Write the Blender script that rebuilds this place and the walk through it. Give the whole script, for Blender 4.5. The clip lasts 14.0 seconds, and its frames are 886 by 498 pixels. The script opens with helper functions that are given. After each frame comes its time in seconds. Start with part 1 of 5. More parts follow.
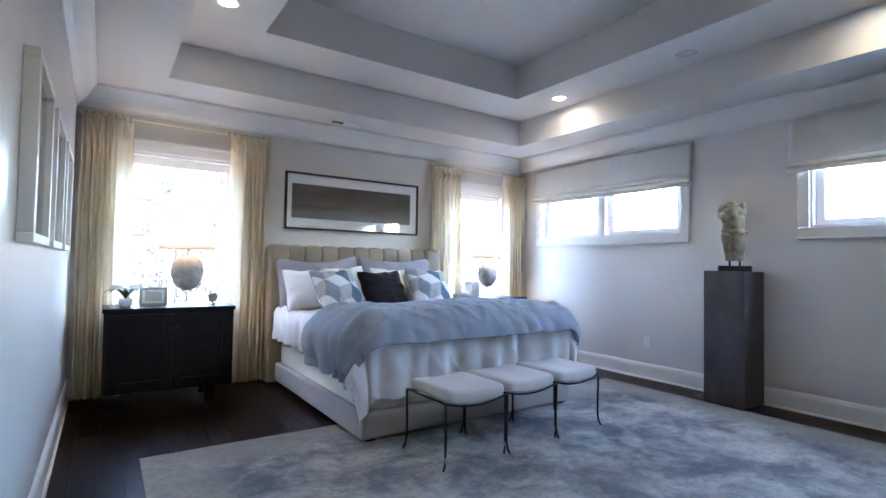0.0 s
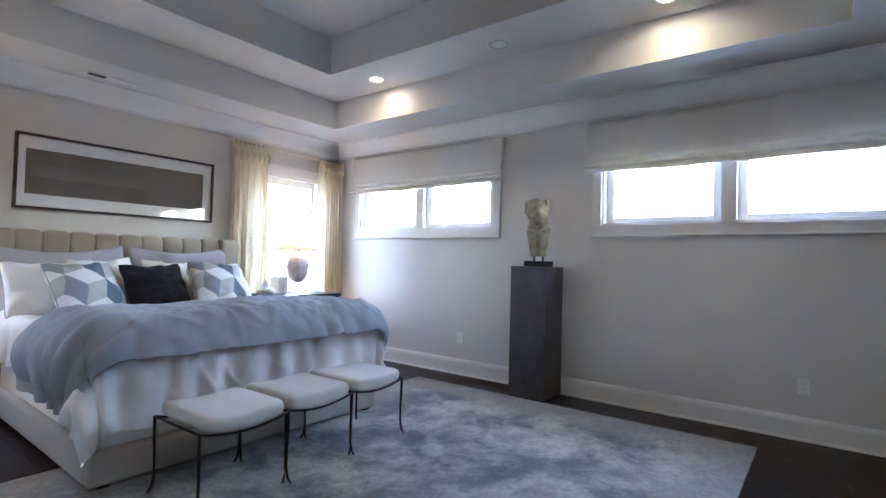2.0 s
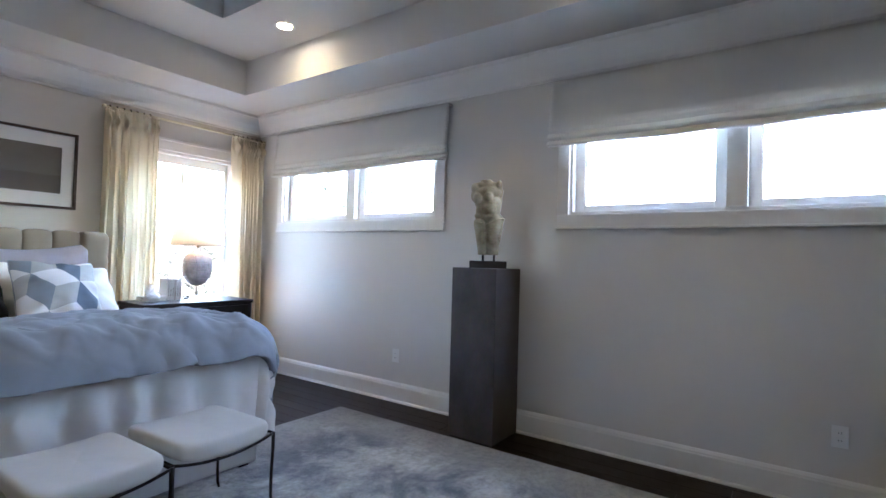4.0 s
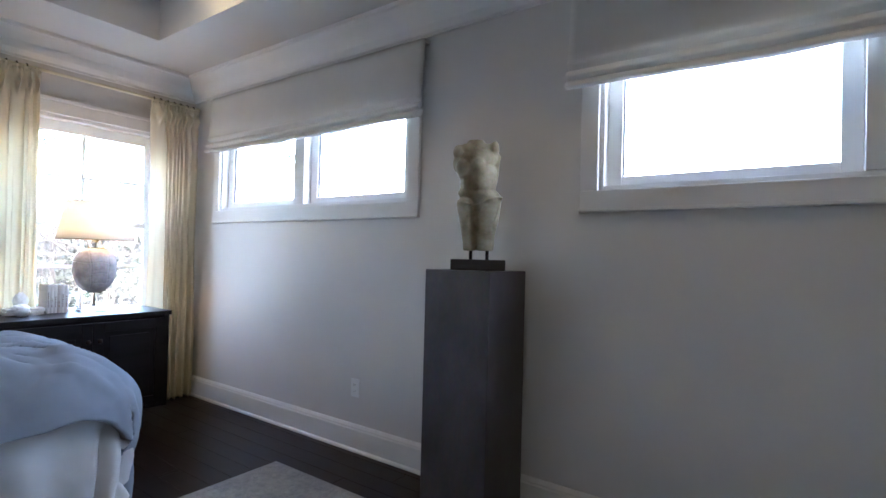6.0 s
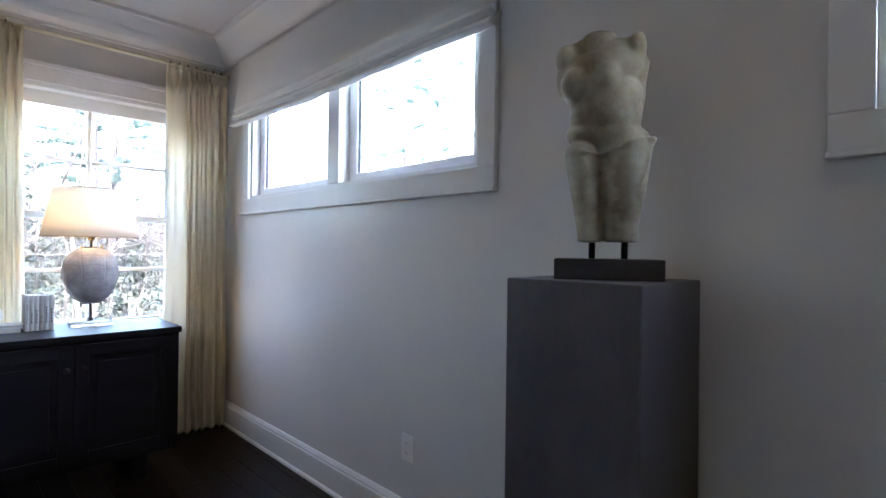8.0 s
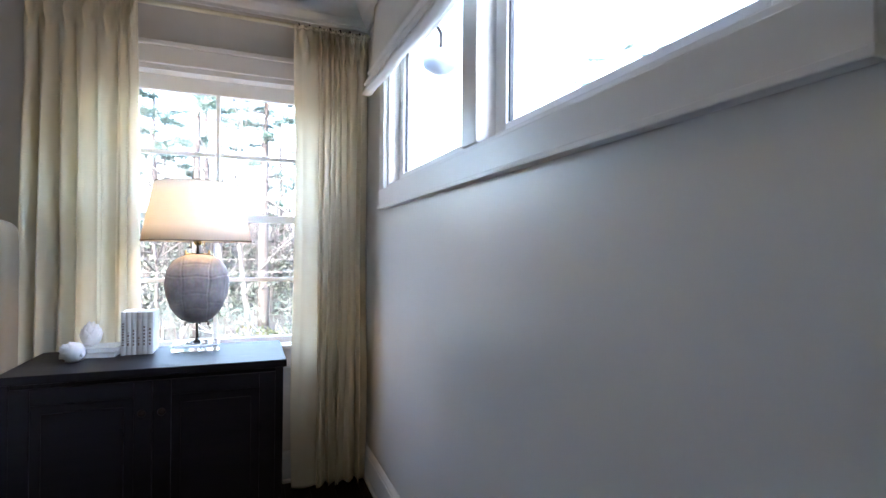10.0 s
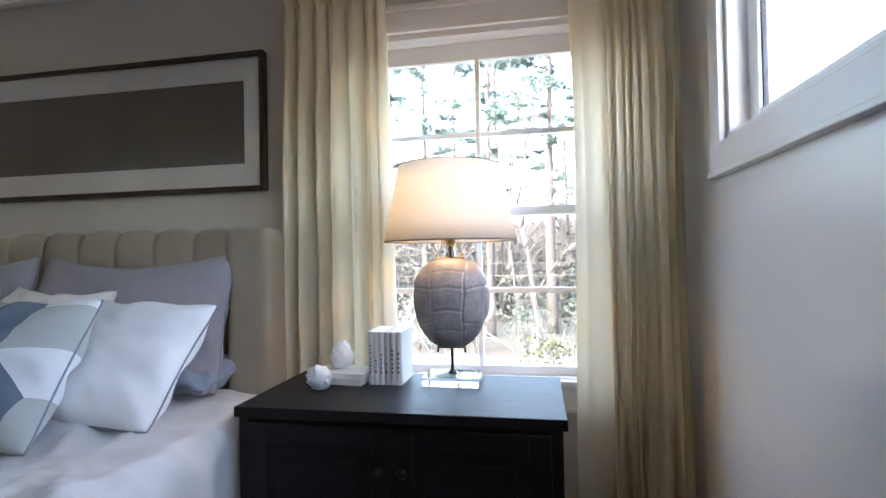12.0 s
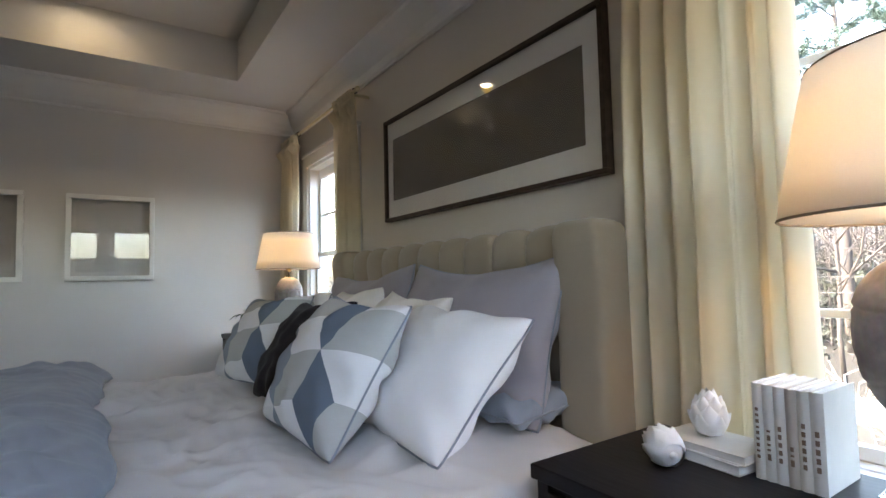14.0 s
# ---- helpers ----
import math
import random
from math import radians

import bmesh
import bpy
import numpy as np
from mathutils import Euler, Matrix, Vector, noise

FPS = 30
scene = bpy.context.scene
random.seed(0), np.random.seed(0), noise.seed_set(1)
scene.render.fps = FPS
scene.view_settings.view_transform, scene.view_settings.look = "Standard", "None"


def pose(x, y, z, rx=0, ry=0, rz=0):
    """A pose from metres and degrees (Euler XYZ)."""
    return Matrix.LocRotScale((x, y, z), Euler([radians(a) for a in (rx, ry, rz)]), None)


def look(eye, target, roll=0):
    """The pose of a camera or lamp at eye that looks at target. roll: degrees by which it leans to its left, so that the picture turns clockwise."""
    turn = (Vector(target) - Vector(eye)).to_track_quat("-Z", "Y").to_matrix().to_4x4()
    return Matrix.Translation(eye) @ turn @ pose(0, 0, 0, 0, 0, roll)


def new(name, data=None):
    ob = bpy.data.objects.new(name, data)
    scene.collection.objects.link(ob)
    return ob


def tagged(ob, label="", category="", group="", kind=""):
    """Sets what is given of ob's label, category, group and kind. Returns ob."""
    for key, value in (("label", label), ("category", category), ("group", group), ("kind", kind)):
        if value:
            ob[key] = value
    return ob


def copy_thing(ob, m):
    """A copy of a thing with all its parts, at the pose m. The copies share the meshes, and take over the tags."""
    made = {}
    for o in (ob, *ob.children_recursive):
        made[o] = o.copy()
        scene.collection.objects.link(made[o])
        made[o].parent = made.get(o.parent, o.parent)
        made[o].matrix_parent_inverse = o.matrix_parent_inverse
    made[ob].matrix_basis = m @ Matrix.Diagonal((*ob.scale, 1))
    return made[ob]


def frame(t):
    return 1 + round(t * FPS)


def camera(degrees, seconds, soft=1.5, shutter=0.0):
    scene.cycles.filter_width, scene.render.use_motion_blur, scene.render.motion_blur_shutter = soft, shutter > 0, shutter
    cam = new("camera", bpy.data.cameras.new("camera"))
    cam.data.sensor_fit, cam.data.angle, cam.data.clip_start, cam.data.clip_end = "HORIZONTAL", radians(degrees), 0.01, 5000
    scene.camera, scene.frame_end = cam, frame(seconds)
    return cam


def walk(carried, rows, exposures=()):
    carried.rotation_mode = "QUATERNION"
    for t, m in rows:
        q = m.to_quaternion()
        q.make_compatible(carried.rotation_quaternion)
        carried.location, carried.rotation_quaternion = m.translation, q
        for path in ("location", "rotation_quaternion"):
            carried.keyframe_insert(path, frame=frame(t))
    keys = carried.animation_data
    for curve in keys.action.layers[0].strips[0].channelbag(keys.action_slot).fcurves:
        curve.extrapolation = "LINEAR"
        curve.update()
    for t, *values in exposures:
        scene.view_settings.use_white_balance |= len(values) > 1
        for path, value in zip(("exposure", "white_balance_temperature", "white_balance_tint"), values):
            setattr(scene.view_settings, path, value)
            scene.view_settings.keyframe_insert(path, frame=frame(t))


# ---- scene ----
cam = camera(82.9, 14.0)
PATH = [
    (0, (0.005, -0.221, 1.219), (1.125, 1.435, 1.283), 1.0),
    (0.5, (0.004, -0.209, 1.235), (1.236, 1.365, 1.295), 1.2),
    (1, (0.125, -0.204, 1.229), (1.514, 1.234, 1.288), 1.4),
    (1.5, (0.289, -0.155, 1.259), (1.803, 1.151, 1.306), 1.5),
    (2, (0.518, -0.066, 1.227), (2.104, 1.152, 1.279), 1.5),
    (2.5, (0.782, 0.058, 1.27), (2.402, 1.229, 1.316), 1.5),
    (3, (1.079, 0.127, 1.281), (2.705, 1.29, 1.317), 1.5),
    (3.2, (1.196, 0.134, 1.273), (2.822, 1.297, 1.315), 1.7),
    (5.5, (2.446, 0.687, 1.265), (4.081, 1.839, 1.292), 1.5),
    (6, (2.691, 0.808, 1.272), (4.322, 1.965, 1.3), 1.5),
    (6.5, (2.952, 0.91, 1.279), (4.575, 2.078, 1.297), 1.3),
    (7, (3.164, 1.069, 1.274), (4.733, 2.31, 1.286), 0.9),
    (7.5, (3.375, 1.291, 1.269), (4.856, 2.634, 1.284), 1.0),
    (7.7, (3.452, 1.358, 1.273), (4.909, 2.728, 1.282), 0.8),
    (9.8, (4.375, 2.262, 1.284), (5.19, 4.089, 1.296), 1.2),
    (10, (4.39, 2.322, 1.283), (5.118, 4.185, 1.295), 0.5),
    (10.1, (4.385, 2.367, 1.288), (5.063, 4.249, 1.3), 0.4),
    (10.5, (4.428, 2.533, 1.278), (4.84, 4.49, 1.285), 0.2),
    (11, (4.43, 2.771, 1.281), (4.598, 4.764, 1.296), 0.0),
    (11.5, (4.43, 2.968, 1.267), (4.385, 4.967, 1.298), -0.2),
    (12, (4.48, 3.152, 1.272), (4.111, 5.117, 1.299), -1.1),
    (12.5, (4.454, 3.315, 1.256), (3.664, 5.151, 1.306), -1.3),
    (13, (4.409, 3.466, 1.255), (3.273, 5.111, 1.324), -1.4),
    (13.5, (4.391, 3.614, 1.245), (2.974, 5.022, 1.332), -1.5),
    (14, (4.393, 3.764, 1.235), (2.737, 4.88, 1.348), -1.3),
]
EXPOSURES = [(0, 6.61, 5570, 10), (2.5, 6.50, 6060, 10), (5.5, 6.08, 6090, 10), (7.5, 5.69, 5980, 10), (10.5, 5.40, 6300, 10), (12.5, 5.14, 6650, 10), (13.2, 5.08, 6800, 10), (14, 5.09, 7350, 10)]
walk(cam, [(t, look(eye, target, roll)) for t, eye, target, roll in PATH], EXPOSURES)

# ---- world, sun, exposure ----
world = bpy.data.worlds.new("sky")
scene.world = world
world.use_nodes = True
wn = world.node_tree
sky = wn.nodes.new("ShaderNodeTexSky")
sky.sky_type, sky.sun_disc = "NISHITA", False
sky.sun_elevation, sky.sun_rotation = radians(36), radians(215)
sky.air_density, sky.dust_density, sky.ozone_density = 1.0, 4.0, 1.0
wn.nodes["Background"].inputs["Strength"].default_value = 0.15
wn.links.new(sky.outputs["Color"], wn.nodes["Background"].inputs["Color"])

sun_data = bpy.data.lights.new("sun", "SUN")
sun_data.energy, sun_data.angle, sun_data.color = 0.6, radians(0.6), (1.0, 0.94, 0.86)
sun = new("sun", sun_data)
SUN_WAY = Vector((0.46, 0.66, -0.59))
sun.matrix_world = look((0, 0, 20), Vector((0, 0, 20)) + SUN_WAY)

# ---- plan ----
XW, XE, YS, YN = -0.235, 5.05, -0.84, 5.25        # inner faces of the walls
ZC, ZT, ZTOP = 2.768, 3.09, 3.465                 # rim ceiling, first tray, top of the tray
TX0, TX1, TY0, TY1 = 0.415, 4.415, -0.178, 4.585  # opening of the first tray
SX0, SX1, SY0, SY1 = 1.04, 3.79, 0.46, 3.944      # opening of the second tray
WALL = 0.16
GROUND = -2.2


# ---- materials ----
def nodes_of(name):
    m = bpy.data.materials.new(name)
    m.use_nodes = True
    nt = m.node_tree
    return m, nt, nt.nodes["Principled BSDF"]


def link(nt, a, b):
    nt.links.new(a, b)


def noise_node(nt, scale, detail=4.0, rough=0.55, stretch=(1, 1, 1), coord="Object"):
    tc = nt.nodes.new("ShaderNodeTexCoord")
    mp = nt.nodes.new("ShaderNodeMapping")
    mp.inputs["Scale"].default_value = stretch
    n = nt.nodes.new("ShaderNodeTexNoise")
    n.inputs["Scale"].default_value, n.inputs["Detail"].default_value, n.inputs["Roughness"].default_value = scale, detail, rough
    link(nt, tc.outputs[coord], mp.inputs["Vector"])
    link(nt, mp.outputs["Vector"], n.inputs["Vector"])
    return n


def ramp_node(nt, src, stops):
    r = nt.nodes.new("ShaderNodeValToRGB")
    while len(r.color_ramp.elements) < len(stops):
        r.color_ramp.elements.new(0.5)
    for e, (p, c) in zip(r.color_ramp.elements, stops):
        e.position, e.color = p, (*c, 1)
    link(nt, src, r.inputs["Fac"])
    return r


def mix_colour(nt, fac, a, b, mode="MIX"):
    m = nt.nodes.new("ShaderNodeMix")
    m.data_type, m.blend_type = "RGBA", mode
    for socket, value in ((m.inputs[0], fac), (m.inputs[6], a), (m.inputs[7], b)):
        if isinstance(value, (int, float)):
            socket.default_value = value
        elif isinstance(value, tuple):
            socket.default_value = (*value, 1)
        else:
            link(nt, value, socket)
    return m.outputs[2]


def bump(nt, bsdf, src, strength, distance):
    b = nt.nodes.new("ShaderNodeBump")
    b.inputs["Strength"].default_value, b.inputs["Distance"].default_value = strength, distance
    link(nt, src, b.inputs["Height"])
    link(nt, b.outputs["Normal"], bsdf.inputs["Normal"])


def shade(c, k):
    return tuple(min(1.0, v * k) for v in c)


def surface(name, colour, rough=0.5, metal=0.0, vary=0.08, coarse=3.0, fine=120.0, relief=0.15, depth=0.001, stretch=(1, 1, 1), sheen=0.0, spec=0.5, uneven=0.08):
    """A surface with broad and fine variation of tone, and fine relief."""
    m, nt, b = nodes_of(name)
    n1, n2 = noise_node(nt, coarse, 5, 0.6, stretch), noise_node(nt, fine, 3, 0.6, stretch)
    r1 = ramp_node(nt, n1.outputs["Fac"], [(0.3, shade(colour, 1 - vary)), (0.7, shade(colour, 1 + vary))])
    c = mix_colour(nt, vary, r1.outputs["Color"], n2.outputs["Color"], "SOFT_LIGHT")
    link(nt, c, b.inputs["Base Color"])
    rr = nt.nodes.new("ShaderNodeMapRange")
    rr.inputs["To Min"].default_value, rr.inputs["To Max"].default_value = max(0.02, rough - uneven), min(1.0, rough + uneven)
    link(nt, n1.outputs["Fac"], rr.inputs["Value"])
    link(nt, rr.outputs["Result"], b.inputs["Roughness"])
    b.inputs["Metallic"].default_value = metal
    b.inputs["Specular IOR Level"].default_value = spec
    if sheen:
        b.inputs["Sheen Weight"].default_value, b.inputs["Sheen Roughness"].default_value = sheen, 0.5
    bump(nt, b, n2.outputs["Fac"], relief, depth)
    return m


def fabric(name, colour, vary=0.06, weave=700.0, relief=0.35, sheen=0.15, coarse=6.0, through_light=0.0, tint=None):
    """Woven cloth: crossed threads, slubs, a soft sheen; part of the light may pass through."""
    m, nt, b = nodes_of(name)
    n1 = noise_node(nt, coarse, 4, 0.6)
    slub_a, slub_b = noise_node(nt, weave, 2, 0.5, (1, 0.06, 1)), noise_node(nt, weave, 2, 0.5, (0.06, 1, 0.06))
    add = nt.nodes.new("ShaderNodeMath")
    add.operation = "ADD"
    link(nt, slub_a.outputs["Fac"], add.inputs[0])
    link(nt, slub_b.outputs["Fac"], add.inputs[1])
    r1 = ramp_node(nt, n1.outputs["Fac"], [(0.3, shade(colour, 1 - vary)), (0.7, shade(colour, 1 + vary))])
    r2 = ramp_node(nt, add.outputs[0], [(0.35, (0.84, 0.84, 0.84)), (0.65, (1, 1, 1))])
    c = mix_colour(nt, 0.6, r1.outputs["Color"], r2.outputs["Color"], "MULTIPLY")
    link(nt, c, b.inputs["Base Color"])
    b.inputs["Roughness"].default_value = 0.92
    b.inputs["Specular IOR Level"].default_value = 0.2
    b.inputs["Sheen Weight"].default_value = sheen
    bump(nt, b, add.outputs[0], relief, 0.0006)
    if through_light:
        t = nt.nodes.new("ShaderNodeBsdfTranslucent")
        if tint:
            t.inputs["Color"].default_value = (*tint, 1)
        else:
            link(nt, c, t.inputs["Color"])
        mx = nt.nodes.new("ShaderNodeMixShader")
        mx.inputs[0].default_value = through_light
        link(nt, b.outputs[0], mx.inputs[1])
        link(nt, t.outputs[0], mx.inputs[2])
        link(nt, mx.outputs[0], nt.nodes["Material Output"].inputs["Surface"])
    return m


def wood(name, dark, light, rough=0.35, ring=9.0, stretch=(1, 0.08, 1), vary_piece=0.0, coat=0.0, spec=0.3):
    m, nt, b = nodes_of(name)
    n1, n2 = noise_node(nt, ring, 6, 0.6, stretch), noise_node(nt, ring * 14, 3, 0.6, stretch)
    r1 = ramp_node(nt, n1.outputs["Fac"], [(0.3, dark), (0.72, light)])
    c = mix_colour(nt, 0.25, r1.outputs["Color"], n2.outputs["Color"], "SOFT_LIGHT")
    if vary_piece:
        oi = nt.nodes.new("ShaderNodeObjectInfo")
        r3 = ramp_node(nt, oi.outputs["Random"], [(0.0, (1 - vary_piece,) * 3), (1.0, (1, 1, 1))])
        c = mix_colour(nt, 1.0, c, r3.outputs["Color"], "MULTIPLY")
    link(nt, c, b.inputs["Base Color"])
    rr = nt.nodes.new("ShaderNodeMapRange")
    rr.inputs["To Min"].default_value, rr.inputs["To Max"].default_value = rough - 0.06, rough + 0.1
    link(nt, n2.outputs["Fac"], rr.inputs["Value"])
    link(nt, rr.outputs["Result"], b.inputs["Roughness"])
    b.inputs["Specular IOR Level"].default_value = spec
    b.inputs["Coat Weight"].default_value = coat
    b.inputs["Coat Roughness"].default_value = 0.2
    bump(nt, b, n2.outputs["Fac"], 0.15, 0.0006)
    return m


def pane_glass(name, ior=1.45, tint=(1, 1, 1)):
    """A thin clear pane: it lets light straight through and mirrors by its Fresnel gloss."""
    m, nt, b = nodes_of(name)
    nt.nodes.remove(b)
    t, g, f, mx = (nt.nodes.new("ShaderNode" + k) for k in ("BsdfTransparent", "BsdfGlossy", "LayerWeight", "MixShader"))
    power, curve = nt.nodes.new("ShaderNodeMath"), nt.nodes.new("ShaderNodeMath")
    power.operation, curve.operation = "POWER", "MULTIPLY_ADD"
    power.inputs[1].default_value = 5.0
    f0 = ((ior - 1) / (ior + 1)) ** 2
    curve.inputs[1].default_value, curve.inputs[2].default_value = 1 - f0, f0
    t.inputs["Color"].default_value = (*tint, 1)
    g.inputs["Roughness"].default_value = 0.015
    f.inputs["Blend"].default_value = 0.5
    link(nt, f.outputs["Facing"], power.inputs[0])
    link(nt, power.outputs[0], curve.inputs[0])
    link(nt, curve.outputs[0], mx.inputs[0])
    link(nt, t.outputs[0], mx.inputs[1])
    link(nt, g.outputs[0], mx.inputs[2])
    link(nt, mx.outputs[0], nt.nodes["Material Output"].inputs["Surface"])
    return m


def clear_solid(name, colour=(1, 1, 1), ior=1.49):
    m, nt, b = nodes_of(name)
    b.inputs["Base Color"].default_value = (*colour, 1)
    b.inputs["Transmission Weight"].default_value, b.inputs["Roughness"].default_value, b.inputs["IOR"].default_value = 1.0, 0.01, ior
    return m


def glow(name, colour, strength):
    m, nt, b = nodes_of(name)
    b.inputs["Emission Color"].default_value, b.inputs["Emission Strength"].default_value = (*colour, 1), strength
    b.inputs["Base Color"].default_value = (0.8, 0.8, 0.8, 1)
    return m


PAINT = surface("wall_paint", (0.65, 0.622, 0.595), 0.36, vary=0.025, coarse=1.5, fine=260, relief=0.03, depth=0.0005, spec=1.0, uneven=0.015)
# wall paint with the bed wall's shade put into its colour
PAINT_SHADED = surface("shaded_wall_paint", (0.60, 0.56, 0.515), 0.4, vary=0.025, coarse=1.5, fine=260, relief=0.03, depth=0.0005, spec=0.5, uneven=0.015)
# made-up dark colour for the unseen south wall, to cut bounced light
PAINT_LOW_BOUNCE = surface("low_bounce_paint", (0.13, 0.12, 0.115), 0.6, vary=0.03, coarse=1.5, fine=260, relief=0.06, spec=0.3)
CEIL = surface("ceiling_paint", (0.64, 0.622, 0.60), 0.7, vary=0.02, coarse=1.2, fine=200, relief=0.1, depth=0.0008, spec=0.25)
TRIM = surface("white_trim_paint", (0.74, 0.725, 0.71), 0.35, vary=0.02, coarse=4, fine=90, relief=0.06)
VINYL = surface("white_sash_paint", (0.82, 0.82, 0.81), 0.3, vary=0.02, coarse=5, fine=90, relief=0.04)
FLOOR_WOOD = wood("dark_floor_wood", (0.008, 0.0040, 0.0032), (0.018, 0.009, 0.007), 0.30, 12, (1, 0.06, 1), 0.3, 0.0, 0.13)
ESPRESSO = wood("espresso_wood", (0.005, 0.0045, 0.0055), (0.012, 0.010, 0.012), 0.42, 10, (0.1, 1, 1), coat=0.0, spec=0.26)
PLINTH = surface("grey_stained_plinth", (0.066, 0.058, 0.062), 0.42, vary=0.30, coarse=4.5, fine=45, relief=0.12, depth=0.001, stretch=(1, 1, 0.6), spec=0.45, uneven=0.12)
IRON = surface("black_iron", (0.015, 0.014, 0.014), 0.45, metal=0.6, vary=0.2, fine=220, relief=0.3)
BRONZE = surface("dark_bronze", (0.045, 0.035, 0.028), 0.35, metal=0.9, vary=0.2, fine=160)
BRASS = surface("antique_brass", (0.62, 0.46, 0.22), 0.28, metal=1.0, vary=0.12, fine=160, relief=0.05)
LINEN = fabric("cream_linen", (0.78, 0.72, 0.59), 0.05, 500, 0.35, 0.1, 5, 0.50, (0.93, 0.865, 0.72))
SHADE_CLOTH = fabric("white_shade_linen", (0.72, 0.695, 0.655), 0.03, 500, 0.3, 0.1, 4, 0.16)
UPHOLSTERY = fabric("beige_upholstery", (0.325, 0.270, 0.195), 0.05, 420, 0.4, 0.25, 5)
UPHOLSTERY_LIGHT = fabric("ivory_upholstery", (0.56, 0.53, 0.49), 0.04, 420, 0.4, 0.2, 5)
WHITE_COTTON = fabric("white_cotton", (0.82, 0.805, 0.80), 0.03, 800, 0.25, 0.15, 4)
COVERLET = fabric("coverlet_cotton", (0.68, 0.65, 0.64), 0.03, 800, 0.25, 0.1, 4)
RAIL_CLOTH = fabric("oatmeal_upholstery", (0.40, 0.37, 0.345), 0.04, 420, 0.4, 0.2, 5)
IVORY_COTTON = fabric("ivory_cotton", (0.77, 0.73, 0.66), 0.04, 700, 0.3, 0.15, 5)
DUVET_BLUE = fabric("grey_blue_cotton", (0.258, 0.278, 0.322), 0.07, 700, 0.3, 0.15, 5)
EURO_GREY = fabric("mauve_grey_cotton", (0.35, 0.325, 0.35), 0.05, 700, 0.3, 0.12, 5)
CHARCOAL = fabric("charcoal_linen", (0.013, 0.012, 0.015), 0.12, 420, 0.6, 0.06, 8)
PIPING = fabric("grey_piping", (0.28, 0.305, 0.35), 0.05, 500, 0.3, 0.1, 6)
STRIPE_BLUE = fabric("grey_blue_sham", (0.26, 0.30, 0.36), 0.06, 600, 0.3, 0.2, 5)
MAT_BOARD = surface("white_mat_board", (0.74, 0.74, 0.74), 0.8, vary=0.02, fine=300, relief=0.05)
ART_PAPER = surface("taupe_print", (0.145, 0.13, 0.115), 0.75, vary=0.10, coarse=5, fine=180, relief=0.08)
ART_PALE = surface("pale_grey_print", (0.52, 0.51, 0.50), 0.8, vary=0.05, coarse=6, fine=200, relief=0.05)
ART_CREAM = surface("cream_wash", (0.74, 0.71, 0.62), 0.8, vary=0.10, coarse=9, fine=120, relief=0.05)
ART_SHEET = surface("toned_grey_paper", (0.47, 0.46, 0.455), 0.8, vary=0.10, coarse=4, fine=140, relief=0.05)
FRAME_DARK = wood("dark_frame_wood", (0.030, 0.020, 0.017), (0.075, 0.052, 0.044), 0.4, 20, (0.2, 1, 1))
FRAME_WHITE = surface("silvered_white_frame", (0.82, 0.81, 0.79), 0.35, vary=0.05, fine=120, relief=0.1)
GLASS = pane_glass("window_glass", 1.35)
PICTURE_GLASS = pane_glass("picture_glass", 1.5)
ACRYLIC = clear_solid("clear_acrylic", (0.97, 0.99, 1.0))
CERAMIC = surface("white_ceramic", (0.80, 0.80, 0.80), 0.45, vary=0.06, coarse=20, fine=140, relief=0.2)
PAGES = surface("page_edges", (0.80, 0.78, 0.74), 0.9, vary=0.05, coarse=10, fine=500, relief=0.3, stretch=(1, 1, 0.05))
COVER = surface("pale_book_cloth", (0.70, 0.67, 0.62), 0.8, vary=0.06, coarse=12, fine=500, relief=0.2)
COVER_TAN = surface("tan_book_cloth", (0.52, 0.46, 0.40), 0.8, vary=0.06, coarse=12, fine=500, relief=0.2)
INK = surface("dark_ink", (0.07, 0.06, 0.055), 0.7, vary=0.1)
INK_BROWN = surface("brown_ink", (0.22, 0.15, 0.11), 0.7, vary=0.1)
PLASTIC_WHITE = surface("white_plastic", (0.78, 0.78, 0.77), 0.3, vary=0.02, fine=60, relief=0.03)
SLOT_DARK = surface("dark_slot", (0.02, 0.02, 0.022), 0.6, vary=0.1)
LEAF = surface("houseplant_leaf", (0.03, 0.065, 0.022), 0.35, vary=0.25, coarse=30, fine=120)
PETAL = surface("white_petal", (0.82, 0.81, 0.80), 0.5, vary=0.04, coarse=40)
BULB = glow("warm_bulb", (1.0, 0.80, 0.58), 1.5)
DOWNLIGHT = glow("downlight_lens", (1.0, 0.83, 0.60), 2.0)


